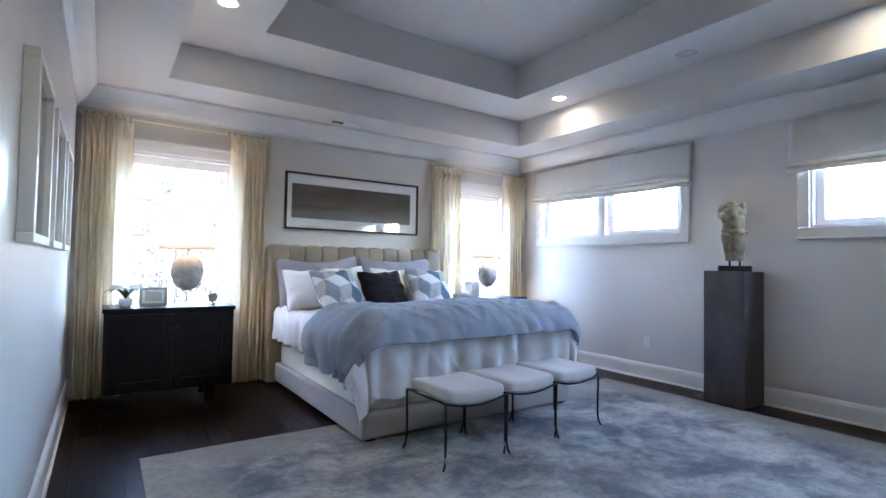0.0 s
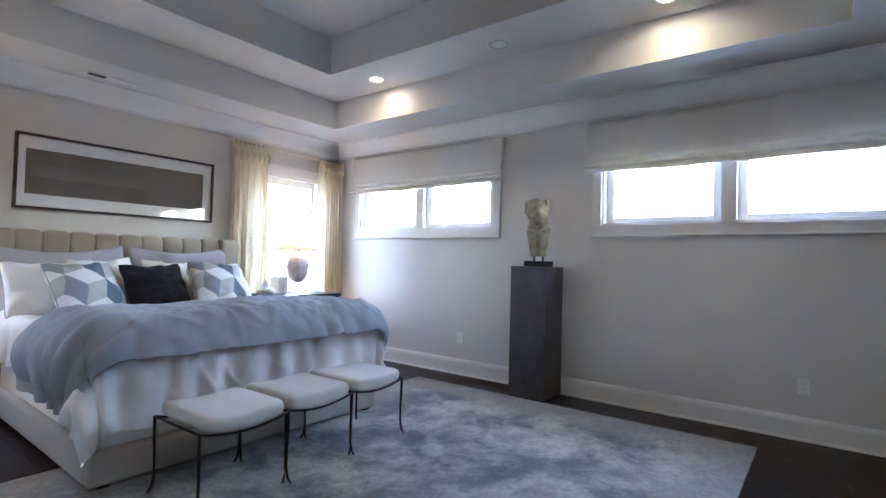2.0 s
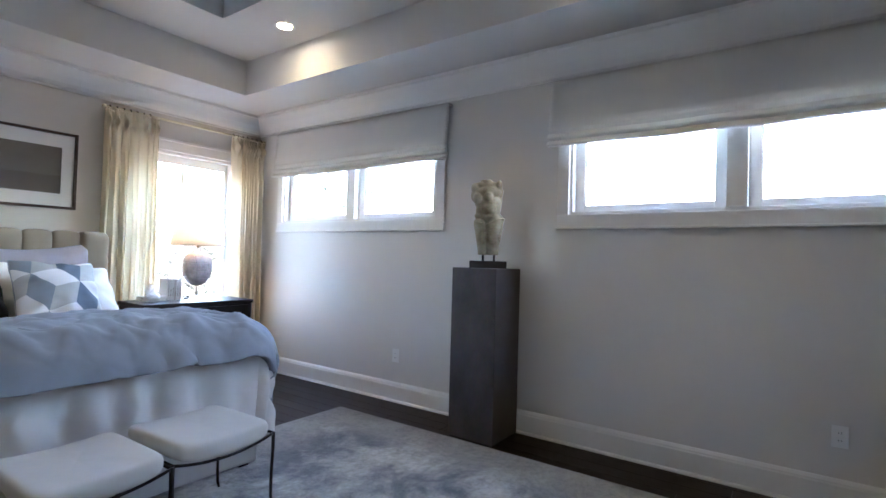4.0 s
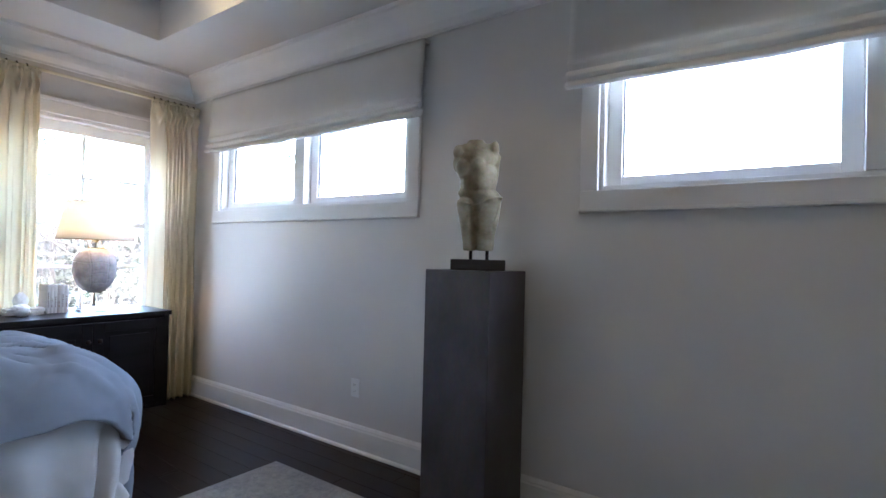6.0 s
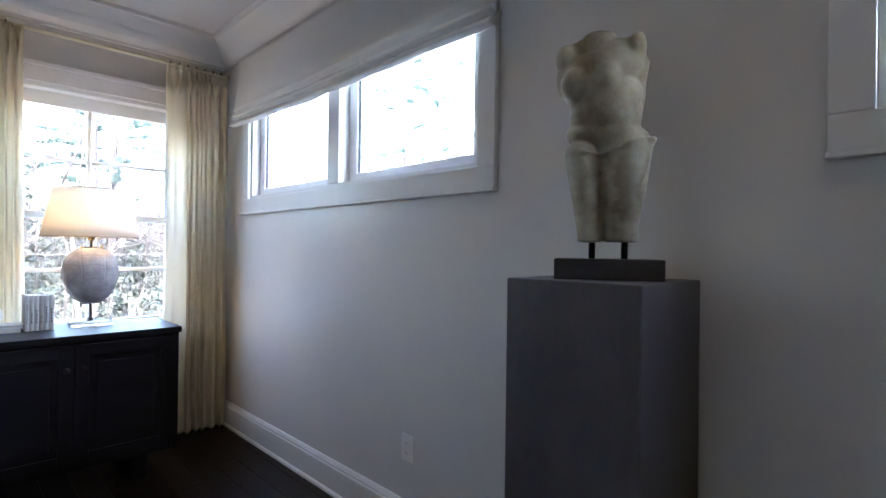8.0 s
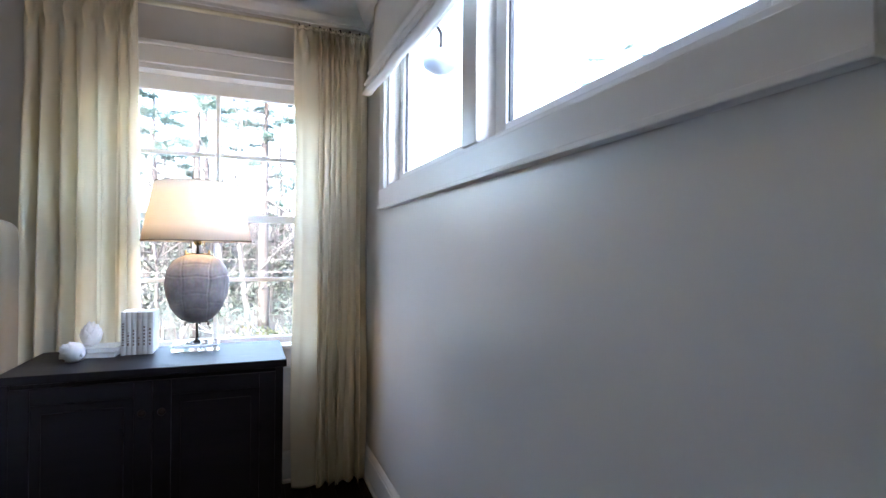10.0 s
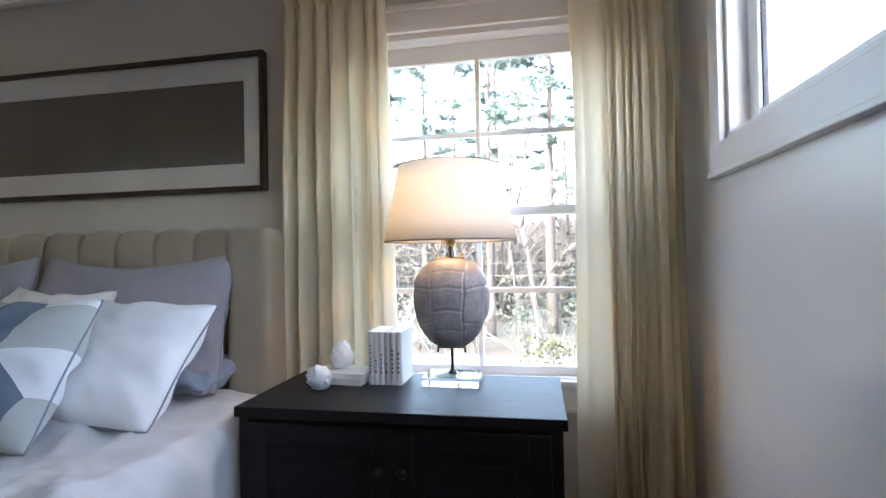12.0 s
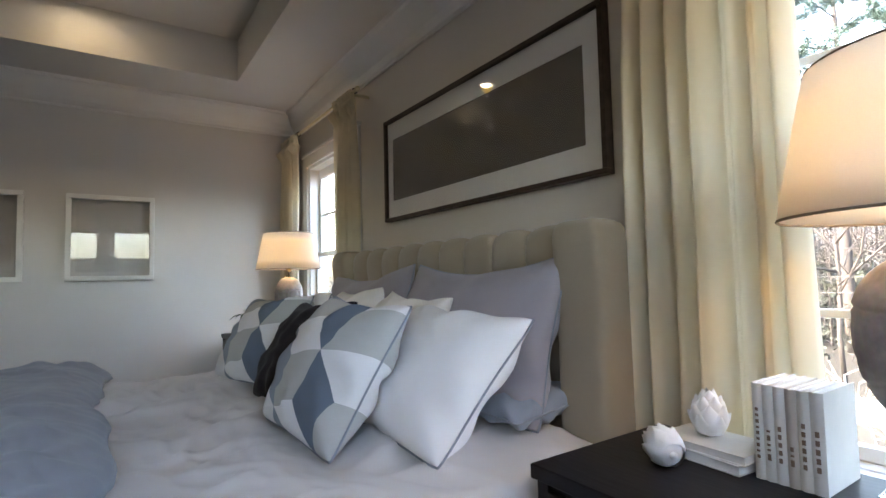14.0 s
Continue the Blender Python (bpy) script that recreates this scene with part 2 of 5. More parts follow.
def rug_material():
    m, nt, b = nodes_of("distressed_rug_wool")
    big, mid, small = noise_node(nt, 0.9, 8, 0.68), noise_node(nt, 2.3, 9, 0.70), noise_node(nt, 30, 6, 0.75)
    big.inputs["Distortion"].default_value, mid.inputs["Distortion"].default_value = 0.15, 0.25
    tuft = noise_node(nt, 420, 2, 0.6)
    base = ramp_node(nt, big.outputs["Fac"], [(0.36, (0.075, 0.086, 0.108)), (0.45, (0.18, 0.185, 0.19)), (0.53, (0.33, 0.312, 0.28)), (0.64, (0.50, 0.47, 0.42))])
    patch = ramp_node(nt, mid.outputs["Fac"], [(0.41, (0.07, 0.083, 0.108)), (0.47, (0.20, 0.205, 0.21)), (0.52, (0.34, 0.328, 0.305)), (0.60, (0.54, 0.525, 0.495))])
    c = mix_colour(nt, 0.68, base.outputs["Color"], patch.outputs["Color"])
    # a worn beige border along all four sides
    co = nt.nodes.new("ShaderNodeTexCoord")
    gen = nt.nodes.new("ShaderNodeSeparateXYZ")
    link(nt, co.outputs["Generated"], gen.inputs[0])
    sides = []
    for axis, reach in (("X", 4.385), ("Y", 3.05)):
        a, d = nt.nodes.new("ShaderNodeMath"), nt.nodes.new("ShaderNodeMath")
        a.operation, d.operation = "PINGPONG", "MULTIPLY"
        a.inputs[1].default_value, d.inputs[1].default_value = 0.5, reach
        link(nt, gen.outputs[axis], a.inputs[0])
        link(nt, a.outputs[0], d.inputs[0])
        sides.append(d.outputs[0])
    near, wob = nt.nodes.new("ShaderNodeMath"), nt.nodes.new("ShaderNodeMath")
    near.operation, wob.operation = "MINIMUM", "MULTIPLY_ADD"
    link(nt, sides[0], near.inputs[0])
    link(nt, sides[1], near.inputs[1])
    wob.inputs[1].default_value = 0.5
    link(nt, mid.outputs["Fac"], wob.inputs[0])
    link(nt, near.outputs[0], wob.inputs[2])
    edge = ramp_node(nt, wob.outputs[0], [(0.50, (0.75, 0.75, 0.75)), (0.68, (0, 0, 0))])
    c = mix_colour(nt, edge.outputs["Color"], c, (0.33, 0.315, 0.29))
    fleck = ramp_node(nt, small.outputs["Fac"], [(0.38, (0.62, 0.64, 0.68)), (0.50, (0.95, 0.95, 0.95)), (0.62, (1.16, 1.15, 1.13))])
    c = mix_colour(nt, 0.65, c, fleck.outputs["Color"], "MULTIPLY")
    tc = ramp_node(nt, tuft.outputs["Fac"], [(0.35, (0.75, 0.75, 0.75)), (0.65, (1.0, 1.0, 1.0))])
    c = mix_colour(nt, 0.6, c, tc.outputs["Color"], "MULTIPLY")
    link(nt, c, b.inputs["Base Color"])
    b.inputs["Roughness"].default_value = 0.95
    b.inputs["Specular IOR Level"].default_value = 0.1
    b.inputs["Sheen Weight"].default_value = 0.2
    bump(nt, b, tuft.outputs["Fac"], 0.6, 0.004)
    return m


def stone_material():
    m, nt, b = nodes_of("weathered_limestone")
    n1, n2 = noise_node(nt, 7, 6, 0.65), noise_node(nt, 60, 5, 0.7)
    r1 = ramp_node(nt, n1.outputs["Fac"], [(0.3, (0.17, 0.14, 0.085)), (0.5, (0.34, 0.295, 0.205)), (0.7, (0.46, 0.41, 0.31))])
    c = mix_colour(nt, 0.3, r1.outputs["Color"], n2.outputs["Color"], "SOFT_LIGHT")
    link(nt, c, b.inputs["Base Color"])
    b.inputs["Roughness"].default_value = 0.75
    bump(nt, b, n2.outputs["Fac"], 0.35, 0.002)
    return m


def shell_material():
    m, nt, b = nodes_of("grey_tortoise_shell")
    n1, n2 = noise_node(nt, 9, 5, 0.6), noise_node(nt, 90, 4, 0.6, (1, 1, 0.4))
    r1 = ramp_node(nt, n1.outputs["Fac"], [(0.3, (0.20, 0.175, 0.17)), (0.5, (0.34, 0.30, 0.29)), (0.68, (0.50, 0.44, 0.41))])
    c = mix_colour(nt, 0.3, r1.outputs["Color"], n2.outputs["Color"], "SOFT_LIGHT")
    link(nt, c, b.inputs["Base Color"])
    b.inputs["Roughness"].default_value = 0.5
    bump(nt, b, n2.outputs["Fac"], 0.25, 0.0015)
    return m


def lampshade_material():
    m, nt, b = nodes_of("lampshade_linen")
    n = noise_node(nt, 500, 2, 0.6)
    r = ramp_node(nt, n.outputs["Fac"], [(0.3, (0.70, 0.66, 0.60)), (0.7, (0.76, 0.72, 0.66))])
    link(nt, r.outputs["Color"], b.inputs["Base Color"])
    b.inputs["Roughness"].default_value = 0.9
    t = nt.nodes.new("ShaderNodeBsdfTranslucent")
    t.inputs["Color"].default_value = (0.86, 0.82, 0.75, 1)
    mx = nt.nodes.new("ShaderNodeMixShader")
    mx.inputs[0].default_value = 0.47
    link(nt, b.outputs[0], mx.inputs[1])
    link(nt, t.outputs[0], mx.inputs[2])
    link(nt, mx.outputs[0], nt.nodes["Material Output"].inputs["Surface"])
    return m


def cube_print_material():
    """A cushion print of tumbling blocks in white, pale grey and slate blue, laid out in the cushion's own plane."""
    m, nt, b = nodes_of("tumbling_block_print")
    tc = nt.nodes.new("ShaderNodeTexCoord")
    sep = nt.nodes.new("ShaderNodeSeparateXYZ")
    link(nt, tc.outputs["Object"], sep.inputs[0])

    def calc(op, a, c=None):
        n = nt.nodes.new("ShaderNodeMath")
        n.operation = op
        for i, v in enumerate((a, c)):
            if v is None:
                continue
            if isinstance(v, (int, float)):
                n.inputs[i].default_value = v
            else:
                link(nt, v, n.inputs[i])
        return n.outputs[0]

    # hexagons of this width, each split into three rhombs that take their own tone
    wide, tall, tilt = 0.27, 0.27 * math.sqrt(3), radians(14)
    gx, gy = calc("ADD", sep.outputs["X"], 0.055), calc("ADD", sep.outputs["Y"], 0.03)
    x = calc("SUBTRACT", calc("MULTIPLY", gx, math.cos(tilt)), calc("MULTIPLY", gy, math.sin(tilt)))
    y = calc("ADD", calc("MULTIPLY", gx, math.sin(tilt)), calc("MULTIPLY", gy, math.cos(tilt)))

    def off_centre(v, pitch, shift):
        cell = calc("ADD", calc("ROUND", calc("SUBTRACT", calc("DIVIDE", v, pitch), shift)), shift)
        return calc("SUBTRACT", v, calc("MULTIPLY", cell, pitch))

    def reach(p, q):
        return calc("ADD", calc("MULTIPLY", p, p), calc("MULTIPLY", q, q))

    ax, ay, bx, by = off_centre(x, wide, 0.0), off_centre(y, tall, 0.0), off_centre(x, wide, 0.5), off_centre(y, tall, 0.5)
    first = calc("LESS_THAN", reach(ax, ay), reach(bx, by))
    qx = calc("ADD", bx, calc("MULTIPLY", first, calc("SUBTRACT", ax, bx)))
    qy = calc("ADD", by, calc("MULTIPLY", first, calc("SUBTRACT", ay, by)))
    sector = calc("FLOORED_MODULO", calc("FLOOR", calc("DIVIDE", calc("SUBTRACT", calc("ARCTAN2", qy, qx), radians(30)), radians(120))), 3.0)
    key = nt.nodes.new("ShaderNodeCombineXYZ")
    link(nt, calc("ROUND", calc("DIVIDE", calc("SUBTRACT", x, qx), wide / 2)), key.inputs[0])
    link(nt, calc("ROUND", calc("DIVIDE", calc("SUBTRACT", y, qy), tall / 2)), key.inputs[1])
    link(nt, sector, key.inputs[2])
    pick = nt.nodes.new("ShaderNodeTexWhiteNoise")
    pick.noise_dimensions = "3D"
    link(nt, key.outputs[0], pick.inputs["Vector"])
    tone = calc("DIVIDE", calc("ADD", sector, calc("MULTIPLY", pick.outputs["Value"], 0.99)), 3.0)
    r = ramp_node(nt, tone, [(0.0, (0.78, 0.77, 0.77)), (0.33, (0.15, 0.19, 0.245)), (0.52, (0.27, 0.31, 0.36)), (0.667, (0.72, 0.72, 0.72)), (0.84, (0.48, 0.48, 0.46))])
    r.color_ramp.interpolation = "CONSTANT"
    r_out = r.outputs["Color"]
    weave = noise_node(nt, 800, 2, 0.6)
    rw = ramp_node(nt, weave.outputs["Fac"], [(0.35, (0.86, 0.86, 0.86)), (0.65, (1, 1, 1))])
    c = mix_colour(nt, 0.6, r_out, rw.outputs["Color"], "MULTIPLY")
    link(nt, c, b.inputs["Base Color"])
    b.inputs["Roughness"].default_value = 0.9
    b.inputs["Specular IOR Level"].default_value = 0.2
    bump(nt, b, weave.outputs["Fac"], 0.25, 0.0006)
    return m


RUG, STONE, SHELL, LAMPSHADE, CUBES = rug_material(), stone_material(), shell_material(), lampshade_material(), cube_print_material()


# ---- mesh tools ----
def part(name, bm, material, parent=None, label="", smooth=False, kind="", at=None):
    """Links a bmesh as one mesh object, under a thing or a part."""
    me = bpy.data.meshes.new(name)
    bm.normal_update()
    bm.to_mesh(me)
    bm.free()
    me.materials.append(material)
    if smooth:
        me.polygons.foreach_set("use_smooth", [True] * len(me.polygons))
    ob = new(name, me)
    if parent is not None:
        ob.parent = parent
    if at is not None:
        ob.matrix_basis = at
    return tagged(ob, label, kind=kind)


def share(name, me, parent, at):
    ob = new(name, me)
    ob.parent = parent
    ob.matrix_basis = at
    return ob


def thing(name, label, category, m=None, group="", kind=""):
    e = new(name)
    e.empty_display_size = 0.1
    if m is not None:
        e.matrix_basis = m
    return tagged(e, label, category, group, kind)


def box(bm, x0, x1, y0, y1, z0, z1, bevel=0.0, segments=2):
    r = bmesh.ops.create_cube(bm, size=1.0, matrix=Matrix.LocRotScale(((x0 + x1) / 2, (y0 + y1) / 2, (z0 + z1) / 2), None, (x1 - x0, y1 - y0, z1 - z0)))
    if bevel:
        edges = list({e for v in r["verts"] for e in v.link_edges})
        bmesh.ops.bevel(bm, geom=edges, offset=bevel, segments=segments, affect="EDGES", profile=0.5)
    return bm


def boxed(*args, **kw):
    return box(bmesh.new(), *args, **kw)


def lathe(bm, profile, segments=24, centre=(0, 0, 0), squash=(1, 1), cap=True):
    """Turns a list of (radius, height) about the upright axis."""
    cx, cy, cz = centre
    rings = []
    for r, z in profile:
        rings.append([bm.verts.new((cx + squash[0] * r * math.cos(2 * math.pi * i / segments), cy + squash[1] * r * math.sin(2 * math.pi * i / segments), cz + z)) for i in range(segments)])
    for a, b in zip(rings, rings[1:]):
        for i in range(segments):
            j = (i + 1) % segments
            bm.faces.new((a[i], a[j], b[j], b[i]))
    if cap:
        bm.faces.new(rings[0][::-1])
        bm.faces.new(rings[-1])
    return bm


def tube(bm, points, radius, segments=8, closed=False, taper=None):
    """A round bar along a line of points."""
    pts = [Vector(p) for p in points]
    n = len(pts)
    rings = []
    up = Vector((0.01, 0.02, 1))
    for i, p in enumerate(pts):
        a = pts[(i - 1) % n] if closed or i > 0 else p
        b = pts[(i + 1) % n] if closed or i < n - 1 else p
        way = (b - a).normalized()
        side = way.cross(up)
        if side.length < 0.05:
            side = way.cross(Vector((1, 0.02, 0)))
        side.normalize()
        over = side.cross(way).normalized()
        r = radius if taper is None else radius + (taper - radius) * i / (n - 1)
        rings.append([bm.verts.new(p + r * (math.cos(2 * math.pi * k / segments) * side + math.sin(2 * math.pi * k / segments) * over)) for k in range(segments)])
    for i in range(n if closed else n - 1):
        a, b = rings[i], rings[(i + 1) % n]
        for k in range(segments):
            j = (k + 1) % segments
            bm.faces.new((a[k], a[j], b[j], b[k]))
    if not closed:
        bm.faces.new(rings[0][::-1])
        bm.faces.new(rings[-1])
    return bm


def sheet(bm, fn, nu, nv, wrap_u=False):
    """A grid of fn(u, v), u and v from 0 to 1."""
    rows = [[bm.verts.new(fn(i / nu, j / nv)) for i in range(nu + (0 if wrap_u else 1))] for j in range(nv + 1)]
    cols = len(rows[0])
    for j in range(nv):
        for i in range(nu):
            k = (i + 1) % cols
            bm.faces.new((rows[j][i], rows[j][k], rows[j + 1][k], rows[j + 1][i]))
    return bm


def thick(ob, t, offset=0.0):
    s = ob.modifiers.new("thickness", "SOLIDIFY")
    s.thickness, s.offset = t, offset
    return ob


def sweep_room(bm, profile, x0, x1, y0, y1):
    """A moulding of profile (distance from the wall, height) round a room, mitred at its corners."""
    rings = []
    for d, z in profile:
        rings.append([bm.verts.new(p) for p in ((x0 + d, y0 + d, z), (x1 - d, y0 + d, z), (x1 - d, y1 - d, z), (x0 + d, y1 - d, z))])
    for a, b in zip(rings, rings[1:] + rings[:1]):
        for i in range(4):
            j = (i + 1) % 4
            bm.faces.new((a[i], a[j], b[j], b[i]))
    return bm


def rnd(a, b):
    return a + (b - a) * random.random()


def nz(x, y, z=0.0, k=1.0):
    return noise.noise(Vector((x * k, y * k, z * k)))


# ---- large structure ----
W1 = (0.09, 1.09, 0.74, 2.235)     # north windows: x from, to, z from, to
W2 = (3.735, 4.735, 0.74, 2.235)
G1 = (2.745, 4.795, 1.60, 2.36)     # east windows: y from, to, z from, to
G2 = (-0.465, 1.585, 1.60, 2.36)


def wall_with_holes(name, axis, at, out, lo, hi, holes, z0=-0.3, z1=3.62, paint=None, label="warm white painted plaster wall"):
    """A wall along x (axis 'x') or y, with openings through it; 'out' is the face away from the room."""
    bm = bmesh.new()
    a0, a1 = min(at, out), max(at, out)

    def block(s0, s1, h0, h1):
        if axis == "x":
            box(bm, s0, s1, a0, a1, h0, h1)
        else:
            box(bm, a0, a1, s0, s1, h0, h1)

    s = lo
    for h in sorted(holes):
        block(s, h[0], z0, z1)
        block(h[0], h[1], z0, h[2])
        block(h[0], h[1], h[3], z1)
        s = h[1]
    block(s, hi, z0, z1)
    return part(name, bm, paint or PAINT, label=label, kind="structure")


wall_with_holes("wall_north", "x", YN, YN + WALL, XW - WALL, XE + WALL, [W1, W2], paint=PAINT_SHADED)
wall_with_holes("wall_east", "y", XE, XE + WALL, YS, YN, [G1, G2])
wall_with_holes("wall_west", "y", XW, XW - WALL, YS, YN, [])
wall_with_holes("wall_south", "x", YS, YS - WALL, XW - WALL, XE + WALL, [], paint=PAINT_LOW_BOUNCE, label="plain unseen wall behind the walker, made dark to cut bounced light")


def build_ceiling():
    bm = bmesh.new()

    def ring(a, b, za, zb):
        va = [bm.verts.new((x, y, za)) for x, y in ((a[0], a[2]), (a[1], a[2]), (a[1], a[3]), (a[0], a[3]))]
        vb = [bm.verts.new((x, y, zb)) for x, y in ((b[0], b[2]), (b[1], b[2]), (b[1], b[3]), (b[0], b[3]))]
        for i in range(4):
            j = (i + 1) % 4
            bm.faces.new((va[i], vb[i], vb[j], va[j]))

    room, tray, step = (XW, XE, YS, YN), (TX0, TX1, TY0, TY1), (SX0, SX1, SY0, SY1)
    ring(room, tray, ZC, ZC)
    ring(tray, tray, ZC, ZT)
    ring(tray, step, ZT, ZT)
    ring(step, step, ZT, ZTOP)
    top = [bm.verts.new((x, y, ZTOP)) for x, y in ((SX0, SY0), (SX0, SY1), (SX1, SY1), (SX1, SY0))]
    bm.faces.new(top)
    bmesh.ops.remove_doubles(bm, verts=bm.verts, dist=0.0005)
    ob = part("ceiling", bm, CEIL, label="white two-step tray ceiling with recessed lights", kind="structure")
    # unseen slab added over the trays so that no sky light leaks in
    part("roof_deck", boxed(XW - WALL, XE + WALL, YS - WALL, YN + WALL, 3.62, 3.8), CEIL, label="plain unseen slab above the ceiling that keeps sky light out", kind="structure")
    return ob


build_ceiling()
crown = [(0.0, 2.575), (0.014, 2.575), (0.016, 2.592), (0.028, 2.600), (0.052, 2.622), (0.085, 2.668), (0.112, 2.716), (0.126, 2.738), (0.142, 2.744), (0.146, 2.7665), (0.0, 2.7665)]
part("crown_moulding", sweep_room(bmesh.new(), crown, XW + 0.001, XE - 0.001, YS + 0.001, YN - 0.001), TRIM, label="white painted cove crown moulding", kind="structure")
base = [(0.0, 0.0), (0.020, 0.0), (0.020, 0.135), (0.016, 0.142), (0.016, 0.150), (0.010, 0.160), (0.006, 0.166), (0.0, 0.168)]
part("baseboard", sweep_room(bmesh.new(), base, XW + 0.001, XE - 0.001, YS + 0.001, YN - 0.001), TRIM, label="white painted baseboard with moulded top", kind="structure")
shoe = [(0.0202, 0.0), (0.034, 0.0), (0.033, 0.009), (0.028, 0.016), (0.0202, 0.019)]
part("trim", sweep_room(bmesh.new(), shoe, XW + 0.001, XE - 0.001, YS + 0.001, YN - 0.001), TRIM, label="white shoe moulding along the floor", kind="structure")
floor = part("floor", boxed(XW - WALL, XE + WALL, YS - WALL, YN + WALL, -0.30, -0.006), SLOT_DARK, label="dark espresso-stained plank floor", kind="structure")


# ---- windows ----
def casing(parent, axis, at, hole, width, inward, label):
    """Flat boards round an opening, on the room's face of the wall."""
    s0, s1, h0, h1 = hole
    t = 0.022 * inward
    lo, hi = min(at, at + t), max(at, at + t)

    def board(name, a0, a1, b0, b1, extra=0.0):
        l, h = (lo - extra, hi) if inward < 0 else (lo, hi + extra)
        args = (a0, a1, l, h, b0, b1) if axis == "x" else (l, h, a0, a1, b0, b1)
        part(name, boxed(*args, bevel=0.003), TRIM, parent)

    board("casing", s0 - width, s0, h0, h1)
    board("casing", s1, s1 + width, h0, h1)
    board("casing", s0 - width, s1 + width, h1, h1 + width)
    board("casing", s0 - width, s1 + width, h0 - width, h0)
    board("head_cap", s0 - width - 0.012, s1 + width + 0.012, h1 + width, h1 + width + 0.025, 0.012)
    board("apron", s0 - width - 0.004, s1 + width + 0.004, h0 - width - 0.016, h0 - width, 0.01)


def north_window(name, hole, label):
    x0, x1, z0, z1 = hole
    win = thing(name, label, "window", kind="structure")
    casing(win, "x", YN, hole, 0.09, -1, "")
    j = 0.025
    for n, a in (("jamb", (x0, x0 + j, YN, YN + WALL, z0, z1)), ("jamb", (x1 - j, x1, YN, YN + WALL, z0, z1)),
                 ("jamb", (x0 + j, x1 - j, YN, YN + WALL, z1 - j, z1)), ("window_sill", (x0 + j, x1 - j, YN, YN + WALL, z0, z0 + j))):
        part(n, boxed(*a), TRIM, win)
    part("window_stool", boxed(x0 - 0.1, x1 + 0.1, YN - 0.045, YN, z0 - 0.002, z0 + 0.022, bevel=0.006), TRIM, win)
    mid = (x0 + x1) / 2
    zm = 1.458
    for k, (h0, h1, y) in enumerate(((zm - 0.018, z1 - j, YN + 0.085), (z0 + j, zm + 0.018, YN + 0.05))):
        f, ft = 0.036, (0.080 if k == 0 else 0.036)
        sash = part("sash", boxed(x0 + j, x0 + j + f, y, y + 0.032, h0, h1, bevel=0.003), VINYL, win)
        for a in ((x1 - j - f, x1 - j, y, y + 0.032, h0, h1), (x0 + j + f, x1 - j - f, y, y + 0.032, h0, h0 + f), (x0 + j + f, x1 - j - f, y, y + 0.032, h1 - ft, h1)):
            part("sash_rail", boxed(*a, bevel=0.003), VINYL, sash)
        gx0, gx1, gz0, gz1 = x0 + j + f, x1 - j - f, h0 + f, h1 - ft
        zc = (gz0 + gz1) / 2
        part("muntin", boxed(mid - 0.011, mid + 0.011, y + 0.006, y + 0.026, gz0, gz1, bevel=0.003), VINYL, sash)
        part("muntin", boxed(gx0, mid - 0.0112, y + 0.006, y + 0.026, zc - 0.011, zc + 0.011, bevel=0.003), VINYL, sash)
        part("muntin", boxed(mid + 0.0112, gx1, y + 0.006, y + 0.026, zc - 0.011, zc + 0.011, bevel=0.003), VINYL, sash)
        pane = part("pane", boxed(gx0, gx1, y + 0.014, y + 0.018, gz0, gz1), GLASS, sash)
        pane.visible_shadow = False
    return win


def east_window(name, hole, label):
    y0, y1, z0, z1 = hole
    win = thing(name, label, "window", kind="structure")
    casing(win, "y", XE, hole, 0.085, -1, "")
    j = 0.022
    mid, m = (y0 + y1) / 2, 0.055
    for n, a in (("jamb", (XE, XE + WALL, y0, y0 + j, z0, z1)), ("jamb", (XE, XE + WALL, y1 - j, y1, z0, z1)),
                 ("jamb", (XE, XE + WALL, y0 + j, y1 - j, z1 - j, z1)), ("window_sill", (XE, XE + WALL, y0 + j, y1 - j, z0, z0 + j)),
                 ("mullion", (XE - 0.012, XE + WALL, mid - m, mid + m, z0 + j, z1 - j))):
        part(n, boxed(*a, bevel=0.002), TRIM, win)
    for a, b in ((y0 + j, mid - m), (mid + m, y1 - j)):
        x, f = XE + 0.055, 0.068
        lo, hi = z0 + j, z1 - j
        sash = part("sash", boxed(x, x + 0.035, a, a + f, lo, hi, bevel=0.004), VINYL, win)
        for q in ((x, x + 0.035, b - f, b, lo, hi), (x, x + 0.035, a + f, b - f, lo, lo + f * 0.7), (x, x + 0.035, a + f, b - f, hi - f, hi)):
            part("sash_rail", boxed(*q, bevel=0.004), VINYL, sash)
        part("gasket", boxed(x + 0.010, x + 0.024, b - f - 0.006, b - f, lo + f * 0.7, hi - f), SLOT_DARK, sash, "dark glazing gasket")
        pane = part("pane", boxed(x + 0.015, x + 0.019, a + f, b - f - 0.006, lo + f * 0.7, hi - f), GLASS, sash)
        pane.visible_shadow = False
    return win


north_window("window_1", W1, "white double-hung window with eight divided panes")
north_window("window_2", W2, "white double-hung window with eight divided panes")
east_window("window_3", G1, "white high twin window under a roman shade")
east_window("window_4", G2, "white high twin window under a roman shade")


